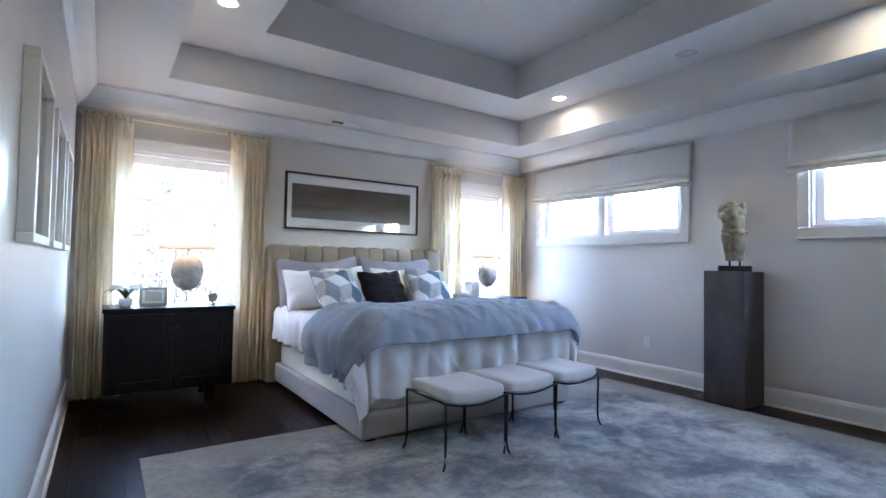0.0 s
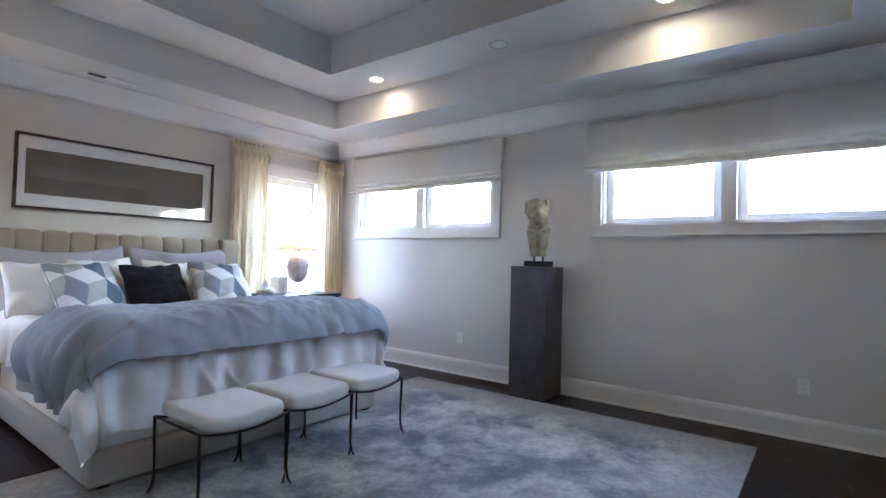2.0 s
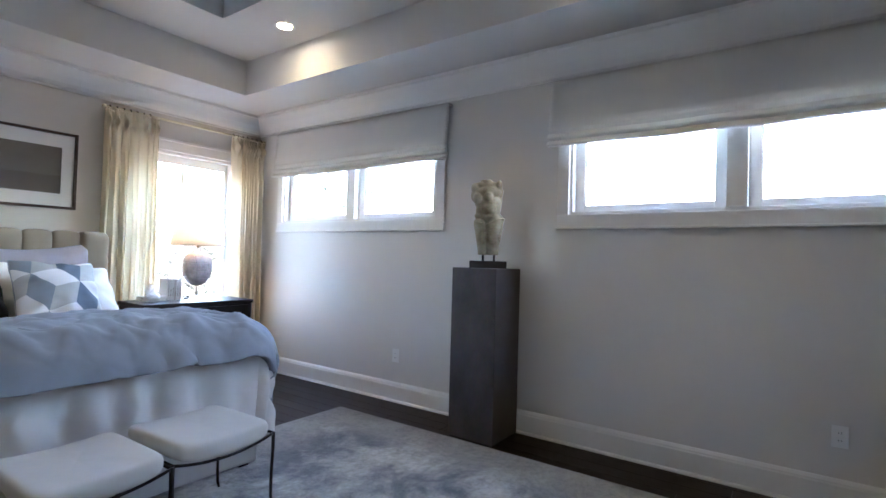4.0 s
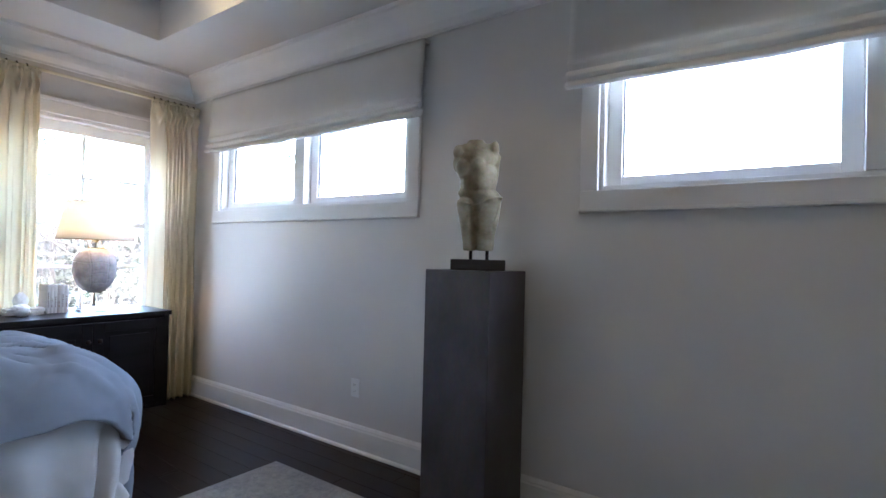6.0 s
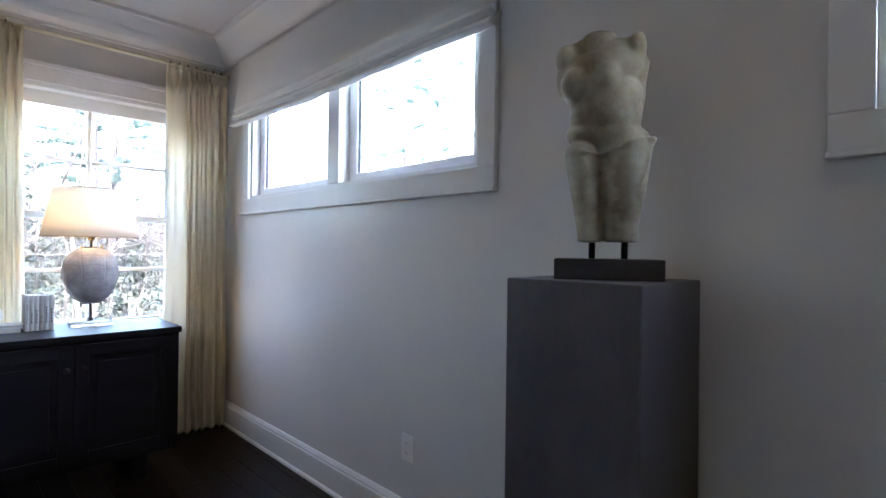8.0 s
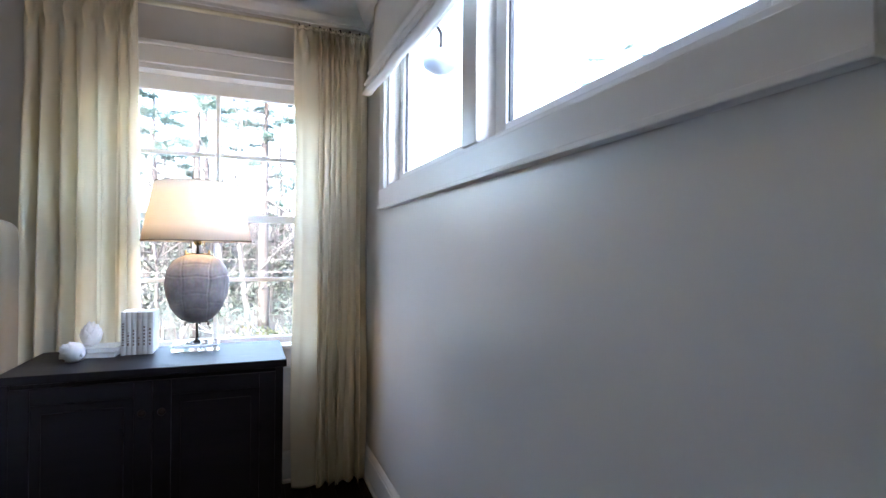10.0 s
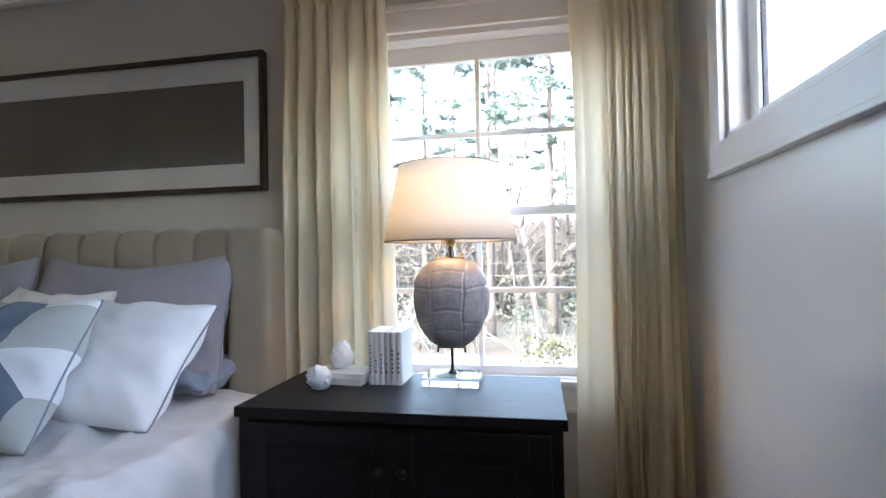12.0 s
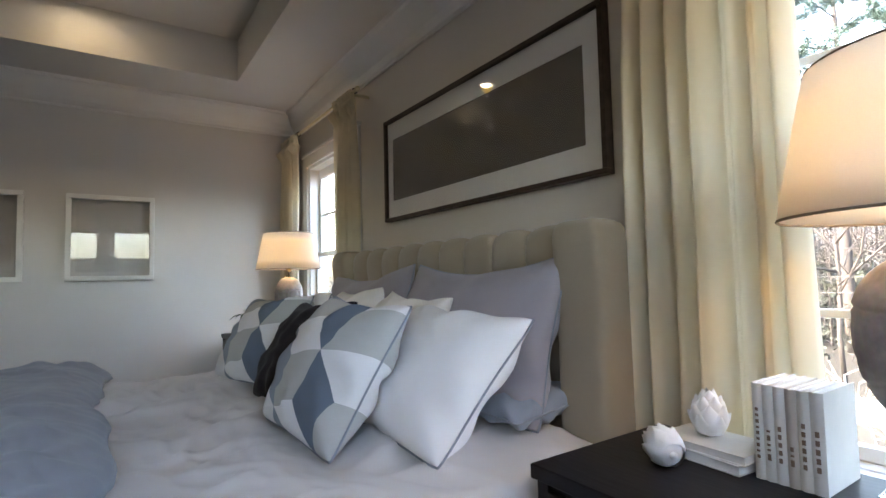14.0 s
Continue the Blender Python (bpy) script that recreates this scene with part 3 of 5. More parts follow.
# ---- curtains and shades ----
def curtain_rod(x0, x1, label):
    rod = thing("curtain_rod", label, "curtain rod", pose((x0 + x1) / 2, 5.135, 2.497))
    h = (x1 - x0) / 2
    part("pole", tube(bmesh.new(), [(-h, 0, 0), (h, 0, 0)], 0.011, 12), ROD_PAINT, rod, smooth=True)
    for s in (-1, 1):
        part("finial", lathe(bmesh.new(), [(0.004, -0.02), (0.016, -0.012), (0.018, 0.0), (0.016, 0.012), (0.004, 0.02)], 12), ROD_PAINT, rod, smooth=True, at=pose(s * (h + 0.012), 0, 0, 0, 90, 0))
        part("bracket", boxed(s * (h - 0.05) - 0.008, s * (h - 0.05) + 0.008, 0.0, 0.113, -0.03, -0.012, bevel=0.002), ROD_PAINT, rod)
    for s in (-1, 1):
        for i in range(7):
            x = s * (h - 0.03 - i * 0.055)
            ring = tube(bmesh.new(), [(x, 0.017 * math.cos(a), 0.017 * math.sin(a)) for a in [k * math.pi / 6 for k in range(12)]], 0.0035, 6, closed=True)
            part("ring", ring, BRONZE, rod, "small dark curtain ring", smooth=True)
    return rod


def curtain(x0, x1, folds, seed, spread, flat, label):
    """A pinch-pleated panel: tight pleats at its head, folds that widen and wander down to the floor."""
    top, low = 2.475, 0.018
    c, half = (x0 + x1) / 2, (x1 - x0) / 2
    cur = thing("curtain", label, "curtain", pose(c, 5.105, 0), group="curtains at the windows")
    bm = bmesh.new()
    nu, nv = folds * 24, 96
    phase = [0.0]
    random.seed(seed)
    widths = [rnd(0.55, 1.6) for _ in range(folds)]
    height = [rnd(0.45, 1.25) for _ in range(folds + 1)]
    if flat is not None:
        widths[flat], height[flat if flat == 0 else folds - 1] = sum(widths) * 0.42, 0.30
    total = sum(widths)
    for w in widths:
        phase.append(phase[-1] + w / total)

    def fold_at(u):
        for i in range(folds):
            if u <= phase[i + 1] or i == folds - 1:
                return i + (u - phase[i]) / (phase[i + 1] - phase[i])
        return folds

    def fn(u, v):
        z = top + (low - top) * v
        f = fold_at(u)
        drop = max(0.0, (v - 0.06) / 0.94)
        body = min(1.0, drop * 5)
        own = height[min(folds, int(f))]
        # each fold is a rounded ridge between two sharp creases; at the head it is pinched into a narrow pleat that fans out above
        swell = abs(math.sin(math.pi * f))
        g = f - math.floor(f) - 0.5
        pinch = math.exp(-((v - 0.042) / 0.017) ** 2)
        fan = max(0.0, 1 - v / 0.042)
        head = (1 - pinch) * -0.030 * (swell ** 0.5 - 0.6) - pinch * (0.088 * math.exp(-(g / 0.10) ** 2) - 0.022) + 0.009 * fan * math.cos(6 * math.pi * g)
        amp = 0.072 * (0.55 + 0.45 * own) * (0.85 + 0.5 * nz(f * 0.9, seed, drop * 1.3))
        hang = -amp * (swell ** 0.75 - 0.55) * (own if own < 0.4 else 1.0) - 0.012 * own * math.sin(3 * math.pi * f + 1.3 + nz(f, seed, 2)) * min(1.0, drop * 3)
        wander = 0.030 * drop * nz(f * 0.6, 3 + seed, drop * 2.0)
        x = -half + 2 * half * u + 0.010 * body * math.sin(2 * math.pi * f + 1) + wander
        x += spread * drop * (u - 0.5) * 0.16 - pinch * 0.55 * g * math.exp(-(g / 0.3) ** 2) * 2 * half / folds
        y = head * (1 - body) + hang * body + 0.006 * nz(u * 9, seed + 7, v * 3.0)
        return (x, y, z - 0.006 * swell * drop)

    sheet(bm, fn, nu, nv)
    fab = part("fabric", bm, LINEN, cur, smooth=True)
    thick(fab, 0.004)
    heading = sheet(bmesh.new(), lambda u, v: (fn(u, 0)[0], fn(u, 0)[1] - 0.006, top + 0.012 - 0.014 * v), nu, 2)
    thick(part("heading_tape", heading, LINEN, cur, "stiff pinch-pleated heading", smooth=True), 0.004)
    random.seed(5)
    return cur


ROD_PAINT = surface("cream_rod_paint", (0.72, 0.66, 0.48), 0.4, vary=0.05, fine=120)
curtain_rod(-0.19, 1.37, "cream painted curtain rod with small dark rings")
curtain_rod(3.45, 5.0, "cream painted curtain rod with small dark rings")
curtain(-0.19, 0.20, 8, 1, 0.0, -1, "cream pinch-pleated linen curtain beside the window")
curtain(1.03, 1.38, 8, 2, 0.0, 0, "cream pinch-pleated linen curtain beside the window")
curtain(3.44, 3.885, 7, 3, 0.25, None, "cream pinch-pleated linen curtain drawn open beside the bed")
curtain(4.615, 5.01, 8, 4, 0.0, 0, "cream pinch-pleated linen curtain in the corner of the room")


def roman_shade(y0, y1, z_low, label):
    """A flat fabric blind, drawn up, with a stack of soft folds at its foot."""
    top = 2.545
    sh = thing("roman_shade", label, "roman shade", pose(XE - 0.02, (y0 + y1) / 2, 0), group="roman shades on the high windows")
    h = (y1 - y0) / 2
    part("head_rail", boxed(-0.035, 0.015, -h, h, top - 0.02, top, bevel=0.003), SHADE_CLOTH, sh)
    line = [(-0.036, top + 0.002), (-0.040, top - 0.10), (-0.048, top - 0.22), (-0.060, z_low + 0.135), (-0.074, z_low + 0.112), (-0.056, z_low + 0.095),
            (-0.050, z_low + 0.088), (-0.080, z_low + 0.070), (-0.092, z_low + 0.050), (-0.068, z_low + 0.042), (-0.060, z_low + 0.036), (-0.090, z_low + 0.018), (-0.098, z_low), (-0.070, z_low - 0.006), (-0.045, z_low + 0.004), (-0.030, z_low + 0.06)]
    n = len(line) - 1

    def fn(u, v):
        i = min(int(v * n), n - 1)
        t = v * n - i
        x, z = (line[i][k] + (line[i + 1][k] - line[i][k]) * t for k in (0, 1))
        y = -h + 2 * h * u
        low = max(0.0, (top - 0.25 - z) / 0.2)
        sag = 0.016 * low * (1 - (2 * u - 1) ** 2) * 0.6
        x += 0.010 * low * nz(y * 3, z * 8, 2 + y0) + 0.004 * nz(y * 1.5, z * 2, 5)
        return (x, y, z - sag + 0.006 * low * nz(y * 4, 1, y0))

    fab = part("fabric", sheet(bmesh.new(), fn, 60, n * 3), SHADE_CLOTH, sh, smooth=True)
    thick(fab, 0.003)
    return sh


roman_shade(2.61, 4.87, 2.085, "white linen roman shade drawn up in soft folds")
roman_shade(-0.60, 1.72, 2.085, "white linen roman shade drawn up in soft folds")


# ---- recessed lights, vent, speaker, outlets ----
def downlight(x, y):
    d = thing("recessed_light", "round white recessed ceiling light, switched on", "ceiling light", pose(x, y, ZT), group="recessed lights in the tray ceiling")
    ring = lathe(bmesh.new(), [(0.078, -0.001), (0.078, -0.007), (0.070, -0.010), (0.058, -0.006), (0.056, -0.001)], 28, cap=False)
    part("trim_ring", ring, TRIM, d, smooth=True)
    part("lens", lathe(bmesh.new(), [(0.058, -0.0035), (0.040, -0.0055), (0.004, -0.006)], 24), DOWNLIGHT, d, "glowing warm lens", smooth=True)
    data = bpy.data.lights.new("downlight", "SPOT")
    data.energy, data.color, data.spot_size, data.spot_blend, data.shadow_soft_size = SPOT_POWER, (1.0, 0.64, 0.06), radians(160), 0.6, 0.05
    data.cycles.max_bounces = 6
    ob = new("downlight_beam", data)
    ob.matrix_world = look((x, y, ZT - 0.03), (x, y, 0))


SPOT_POWER = 0.036
for x, y in ((4.13, 3.63), (4.13, 0.82), (0.69, 3.62), (0.69, 0.82)):
    downlight(x, y)

vent = thing("ceiling_vent", "white metal ceiling vent, half open with dark slots", "vent", pose(2.20, 4.96, ZC))
for a in ((-0.195, 0.195, -0.05, -0.038), (-0.195, 0.195, 0.038, 0.05), (-0.195, -0.183, -0.038, 0.038), (0.183, 0.195, -0.038, 0.038)):
    part("rim", boxed(*a, -0.008, -0.0005, bevel=0.002), TRIM, vent)
part("backing", boxed(-0.183, -0.045, -0.038, 0.038, -0.004, -0.001), SLOT_DARK, vent, "dark duct opening")
part("shutter", boxed(-0.045, 0.183, -0.038, 0.038, -0.005, -0.001, bevel=0.001), TRIM, vent, "closed white shutter plate")
slat_ob = part("slat", boxed(-0.0012, 0.0012, -0.037, 0.037, -0.0012, 0.0012), SLOT_DARK, vent, at=pose(-0.160, 0, -0.0065))
for i in range(1, 5):
    share("slat", slat_ob.data, vent, pose(-0.160 + i * 0.024, 0, -0.0065))

speaker = thing("ceiling_speaker", "round pale in-ceiling speaker grille", "speaker", pose(4.12, 2.16, ZT))
part("rim", lathe(bmesh.new(), [(0.105, -0.0005), (0.105, -0.006), (0.096, -0.008), (0.094, -0.0005)], 32, cap=False), TRIM, speaker, smooth=True)
part("grille", lathe(bmesh.new(), [(0.0945, -0.003), (0.05, -0.0055), (0.004, -0.006)], 32), surface("speaker_mesh", (0.52, 0.51, 0.505), 0.6, vary=0.10, fine=900, relief=0.8), speaker, "fine perforated mesh", smooth=True)


def outlet(y, z, label):
    o = thing("wall_outlet", label, "outlet", pose(XE, y, z), group="outlets on the wall")
    part("cover_plate", boxed(-0.007, -0.0005, -0.036, 0.036, -0.058, 0.058, bevel=0.002), PLASTIC_WHITE, o)
    for dz in (-0.02, 0.02):
        face = part("receptacle", boxed(-0.0095, -0.0072, -0.016, 0.016, dz - 0.014, dz + 0.014, bevel=0.001), PLASTIC_WHITE, o)
        for dy in (-0.006, 0.006):
            part("slot", boxed(-0.0102, -0.0096, dy - 0.001, dy + 0.001, dz - 0.004, dz + 0.005), SLOT_DARK, face, "dark slot")


outlet(3.15, 0.40, "white double outlet plate above the baseboard")
outlet(0.07, 0.39, "white double outlet plate above the baseboard")


# ---- rug ----
rug_ob = part("rug", boxed(0.225, 4.61, 0.31, 3.36, 0.0, 0.012, bevel=0.004), RUG, label="large distressed blue-grey and ivory wool area rug")
tagged(rug_ob, category="rug")


# ---- chests of drawers used as bedside cabinets ----
def bedside_cabinet(x0, x1, label):
    yf, yb, zt = 4.545, 5.03, 0.823
    c = (x0 + x1) / 2
    h = (x1 - x0) / 2
    ca = thing("bedside_cabinet", label, "cabinet", pose(c, 0, 0), group="bedside cabinets")
    part("top", boxed(-h, h, yf, yb, zt - 0.032, zt, bevel=0.003), ESPRESSO, ca)
    body = boxed(-h + 0.012, h - 0.012, yf + 0.022, yb - 0.005, 0.135, zt - 0.0322, bevel=0.003)
    part("body", body, ESPRESSO, ca)
    for s in (-1, 1):
        a, b = (0.002, h - 0.045) if s > 0 else (-h + 0.045, -0.002)
        z0, z1 = 0.165, zt - 0.05
        y = yf + 0.006
        door = part("door", boxed(a + 0.062, b - 0.062, y + 0.009, y + 0.0155, z0 + 0.062, z1 - 0.062), ESPRESSO, ca)
        for q in ((a, a + 0.062, z0, z1), (b - 0.062, b, z0, z1), (a + 0.0622, b - 0.0622, z0, z0 + 0.062), (a + 0.0622, b - 0.0622, z1 - 0.062, z1)):
            part("stile", boxed(q[0], q[1], y, y + 0.0155, q[2], q[3], bevel=0.002), ESPRESSO, door)
        part("raised_panel", boxed(a + 0.095, b - 0.095, y + 0.004, y + 0.0088, z0 + 0.095, z1 - 0.095, bevel=0.003), ESPRESSO, door)
        kx = 0.034 * s
        knob = lathe(bmesh.new(), [(0.006, 0.0), (0.006, 0.010), (0.013, 0.015), (0.015, 0.021), (0.012, 0.026), (0.004, 0.028)], 14)
        part("knob", knob, BRONZE, door, "dark bronze knob", smooth=True, at=pose(kx, y, 0.655, 90, 0, 0))
    for s in (-1, 1):
        part("stile", boxed(s * (h - 0.029) - 0.016, s * (h - 0.029) + 0.016, yf + 0.008, yf + 0.0218, 0.135, zt - 0.0325, bevel=0.002), ESPRESSO, ca)
    for x in (-h * 0.62, h * 0.62):
        for yy in (yf + 0.07, yb - 0.09):
            part("foot", boxed(x - 0.035, x + 0.035, yy - 0.03, yy + 0.03, 0.0, 0.1348, bevel=0.004), ESPRESSO, ca)
    return ca


bedside_cabinet(3.557, 4.552, "espresso wooden cabinet with two panelled doors beside the bed")
bedside_cabinet(0.01, 1.0, "espresso wooden cabinet with two panelled doors before the window")


# ---- table lamps ----
def table_lamp(x, y, turn, label):
    z = 0.8235
    lamp = thing("table_lamp", label, "table lamp", pose(x, y, z, 0, 0, turn), group="table lamps on the cabinets")
    part("base", boxed(-0.098, 0.098, -0.062, 0.062, 0.0, 0.034, bevel=0.003), ACRYLIC, lamp, "clear acrylic block base")
    part("stem", tube(bmesh.new(), [(0, 0, 0.0345), (0, 0, 0.14)], 0.006, 10), BRONZE, lamp, smooth=True)
    part("collar", lathe(bmesh.new(), [(0.016, 0.0345), (0.016, 0.040), (0.008, 0.046), (0.007, 0.052)], 16), BRONZE, lamp, smooth=True)
    # the shell: a domed oval with shallow seams between its scutes
    bm = bmesh.new()

    def fn(u, v):
        a = 2 * math.pi * u
        lat = math.pi * (v - 0.5)
        ca, sa, cl, sl = math.cos(a), math.sin(a), math.cos(lat), math.sin(lat)
        px = math.copysign(abs(ca) ** 0.85, ca) * cl ** 0.82
        py = math.copysign(abs(sa) ** 0.85, sa) * cl ** 0.82
        sx = px * 0.134 * (1.0 + 0.13 * sl)
        sy = py * 0.094
        sz = math.copysign(abs(sl) ** 0.93, sl) * 0.158
        def ridge(d, w=0.024):
            # a groove between two raised lips
            return -0.030 * math.exp(-(d / w) ** 2) + 0.010 * (math.exp(-((d - 2 * w) / w) ** 2) + math.exp(-((d + 2 * w) / w) ** 2))

        seam = 1.0 + 0.02 * nz(px * 2, py * 2, sl * 2) + 0.008 * nz(px * 9, py * 9, sl * 9)
        for col in (-0.40, 0.40):
            seam += ridge(px - col - 0.015 * math.sin(9 * sl))
        if abs(px) < 0.40:
            for row in (-0.52, -0.10, 0.34, 0.70):
                seam += 0.8 * ridge(sl - row - 0.015 * math.cos(9 * px))
        else:
            for row in (-0.34, 0.30):
                seam += 0.8 * ridge(sl - row - 0.45 * row * (abs(px) - 0.4) - 0.01 * math.sin(11 * px))
        seam -= 0.04 * math.exp(-((abs(px) - 0.94) / 0.03) ** 2)
        return (sx * seam, sy * seam, sz * (0.97 + 0.03 * seam) + 0.282)

    sheet(bm, fn, 240, 150, wrap_u=True)
    bmesh.ops.remove_doubles(bm, verts=bm.verts, dist=0.0002)
    part("shell", bm, SHELL, lamp, "grey-brown tortoise shell with seamed scutes", smooth=True)
    for zc, s in ((0.446, -1), (0.121, 1)):
        for dx in (-0.044, 0.044):
            claw = tube(bmesh.new(), [(0, 0, zc + s * 0.004), (dx, 0, zc + s * 0.006), (dx * 1.1, -0.010, zc + s * 0.008), (dx * 1.1, -0.016, zc - s * 0.010)], 0.0042, 6)
            part("claw", claw, BRASS if s < 0 else BRONZE, lamp, "small metal claw", smooth=True)
    part("neck", tube(bmesh.new(), [(0, 0, 0.43), (0, 0, 0.483)], 0.006, 10), BRONZE, lamp, smooth=True)
    part("socket", lathe(bmesh.new(), [(0.010, 0.480), (0.018, 0.486), (0.018, 0.520), (0.014, 0.530), (0.012, 0.538)], 16), BRASS, lamp, "brass bulb socket", smooth=True)
    for s in (-1, 1):
        part("harp", tube(bmesh.new(), [(0.012 * s, 0, 0.505), (0.045 * s, 0, 0.545), (0.055 * s, 0, 0.625), (0.045 * s, 0, 0.715), (0.004 * s, 0, 0.757)], 0.0022, 6), BRASS, lamp, smooth=True)
        part("pull_chain", tube(bmesh.new(), [(0.026 * s, -0.01, 0.515), (0.03 * s, -0.012, 0.470)], 0.0024, 5), BRASS, lamp, smooth=True)
    part("bulb", lathe(bmesh.new(), [(0.011, 0.538), (0.016, 0.546), (0.019, 0.558), (0.016, 0.570), (0.006, 0.577)], 16), BULB, lamp, "glowing bulb", smooth=True)
    b0, b1, z0, z1 = 0.232, 0.178, 0.500, 0.764
    sh = part("shade", lathe(bmesh.new(), [(b0, z0), (b0 - 0.013, z0 + 0.065), (b0 - 0.026, z0 + 0.13), (b0 - 0.039, z0 + 0.195), (b1, z1)], 56, cap=False), LAMPSHADE, lamp, "cream linen drum shade, lit from inside", smooth=True)
    thick(sh, 0.0025)
    for r, zz in ((b0, z0), (b1, z1)):
        part("binding", tube(bmesh.new(), [(r * math.cos(a), r * math.sin(a), zz) for a in [k * math.pi / 24 for k in range(48)]], 0.0028, 6, closed=True), TAPE, lamp, "thin taupe binding", smooth=True)
    for k in range(3):
        a = k * 2.094
        part("spider", tube(bmesh.new(), [(0, 0, 0.758), (b1 * math.cos(a), b1 * math.sin(a), 0.761)], 0.002, 5), BRASS, lamp)
    data = bpy.data.lights.new("lamp_bulb", "POINT")
    data.energy, data.color, data.shadow_soft_size = LAMP_POWER, (1.0, 0.67, 0.34), 0.035
    ob = new("lamp_bulb_light", data)
    ob.matrix_world = pose(x, y, z + 0.622)
    return lamp


TAPE = fabric("taupe_binding", (0.20, 0.16, 0.13), 0.05)
LAMP_POWER = 0.145
table_lamp(4.178, 4.90, 0, "table lamp with grey tortoise-shell body and cream shade, lit")
table_lamp(0.645, 4.90, 0, "table lamp with grey tortoise-shell body and cream shade, lit")


# ---- books and ornaments on the bedside cabinet ----
def upright_book(x, w, h, cover, ink, bars):
    d = 0.155
    bk = thing("book", "pale cloth-bound book standing upright with lettered spine", "book", pose(x, 4.845, 0.8235), group="row of upright books")
    part("page_block", boxed(-w / 2 + 0.002, w / 2 - 0.002, 0.006, d - 0.003, 0.003, h - 0.003), PAGES, bk, "white page block")
    cov = boxed(-w / 2, -w / 2 + 0.0018, 0.002, d, 0, h)
    box(cov, w / 2 - 0.0018, w / 2, 0.002, d, 0, h)
    sheet(cov, lambda u, v: (-w / 2 + w * u, 0.002 - 0.004 * math.sin(math.pi * u), h * v), 6, 1)
    part("cover", cov, cover, bk)
    z = h * 0.22
    for length in bars:
        part("spine_lettering", boxed(-w * 0.15, w * 0.15, -0.0029, -0.0018, z, z + length), ink, bk, "dark illegible lettering")
        z += length + 0.006


x = 3.886
for w, h, cover, ink, bars in ((0.0185, 0.187, COVER, INK_BROWN, (0.006, 0.004, 0.007, 0.005, 0.006, 0.004, 0.007, 0.005, 0.006)), (0.0195, 0.186, COVER, INK_BROWN, (0.012, 0.004, 0.004, 0.010, 0.004)), (0.0195, 0.185, COVER, INK_BROWN, (0.009,) * 5),
                               (0.0195, 0.184, COVER_TAN, INK_BROWN, (0.012, 0.004, 0.008)), (0.0205, 0.184, COVER, INK_BROWN, (0.009,) * 6), (0.0225, 0.185, COVER, INK_BROWN, (0.010,) * 5)):
    upright_book(x + w / 2, w, h, cover, ink, bars)
    x += w + 0.0004


def flat_book(z, t, turn, dx):
    bk = thing("book", "pale cloth-bound book lying flat", "book", pose(3.775 + dx, 4.895, z, 0, 0, turn), group="stack of flat books")
    part("page_block", boxed(-0.098, 0.098, -0.064, 0.064, 0.002, t - 0.002), PAGES, bk, "white page block")
    cov = boxed(-0.1, 0.1, -0.068, 0.068, 0, 0.002, bevel=0.0006)
    box(cov, -0.1, 0.1, -0.068, 0.068, t - 0.002, t, bevel=0.0006)
    box(cov, -0.1, -0.098, -0.068, 0.068, 0.002, t - 0.002)
    part("cover", cov, COVER, bk)


flat_book(0.8235, 0.021, -6, 0.0)
flat_book(0.8447, 0.019, -3, 0.006)


def artichoke(m, label):
    """A ceramic artichoke: a round heart clad in overlapping pointed scales."""
    ar = thing("artichoke_ornament", label, "ornament", m, group="ceramic artichokes")
    prof = [(0.004, 0.0), (0.020, 0.002), (0.033, 0.016), (0.036, 0.034), (0.032, 0.056), (0.022, 0.074), (0.006, 0.084)]
    part("heart", lathe(bmesh.new(), prof, 16), CERAMIC, ar, smooth=True)
    bm = bmesh.new()

    def scale(u, v):
        side = 2 * u - 1
        w = 0.0275 * math.sin(math.pi * (0.28 + 0.69 * v)) ** 0.75
        return (side * w, 0.012 * side * side - 0.004 * math.sin(math.pi * v) - 0.004 * v ** 2, 0.046 * v + 0.006 * v * (1 - abs(side)))

    sheet(bm, scale, 6, 7)
    back = [f for f in bmesh.ops.duplicate(bm, geom=bm.faces[:])["geom"] if isinstance(f, bmesh.types.BMFace)]
    bmesh.ops.translate(bm, verts=list({v for f in back for v in f.verts}), vec=(0, 0.0022, 0))
    bmesh.ops.reverse_faces(bm, faces=back)
    first = part("scale", bm, CERAMIC, ar, smooth=True)
    k = 0
    for row, (z, rad, tilt, n) in enumerate(((0.001, 0.027, -16, 6), (0.018, 0.0365, 3, 6), (0.036, 0.0345, 14, 6), (0.050, 0.026, 20, 4))):
        for i in range(n):
            a = 360 * (i + 0.5 * (row % 2)) / n
            at = pose(0, 0, z, 0, 0, a) @ pose(0, -rad, 0, -tilt, 0, 0)
            if k == 0:
                first.matrix_basis = at
            else:
                share("scale", first.data, ar, at)
            k += 1
    part("stem", lathe(bmesh.new(), [(0.008, -0.006), (0.009, 0.0), (0.010, 0.004)], 10), CERAMIC, ar, smooth=True)
    return ar


artichoke(pose(3.765, 4.905, 0.8697), "white ceramic artichoke standing on the flat books")
artichoke(pose(3.735, 4.77, 0.8625, 0, 78, 150) @ pose(0, 0, -0.042), "white ceramic artichoke lying on the cabinet")


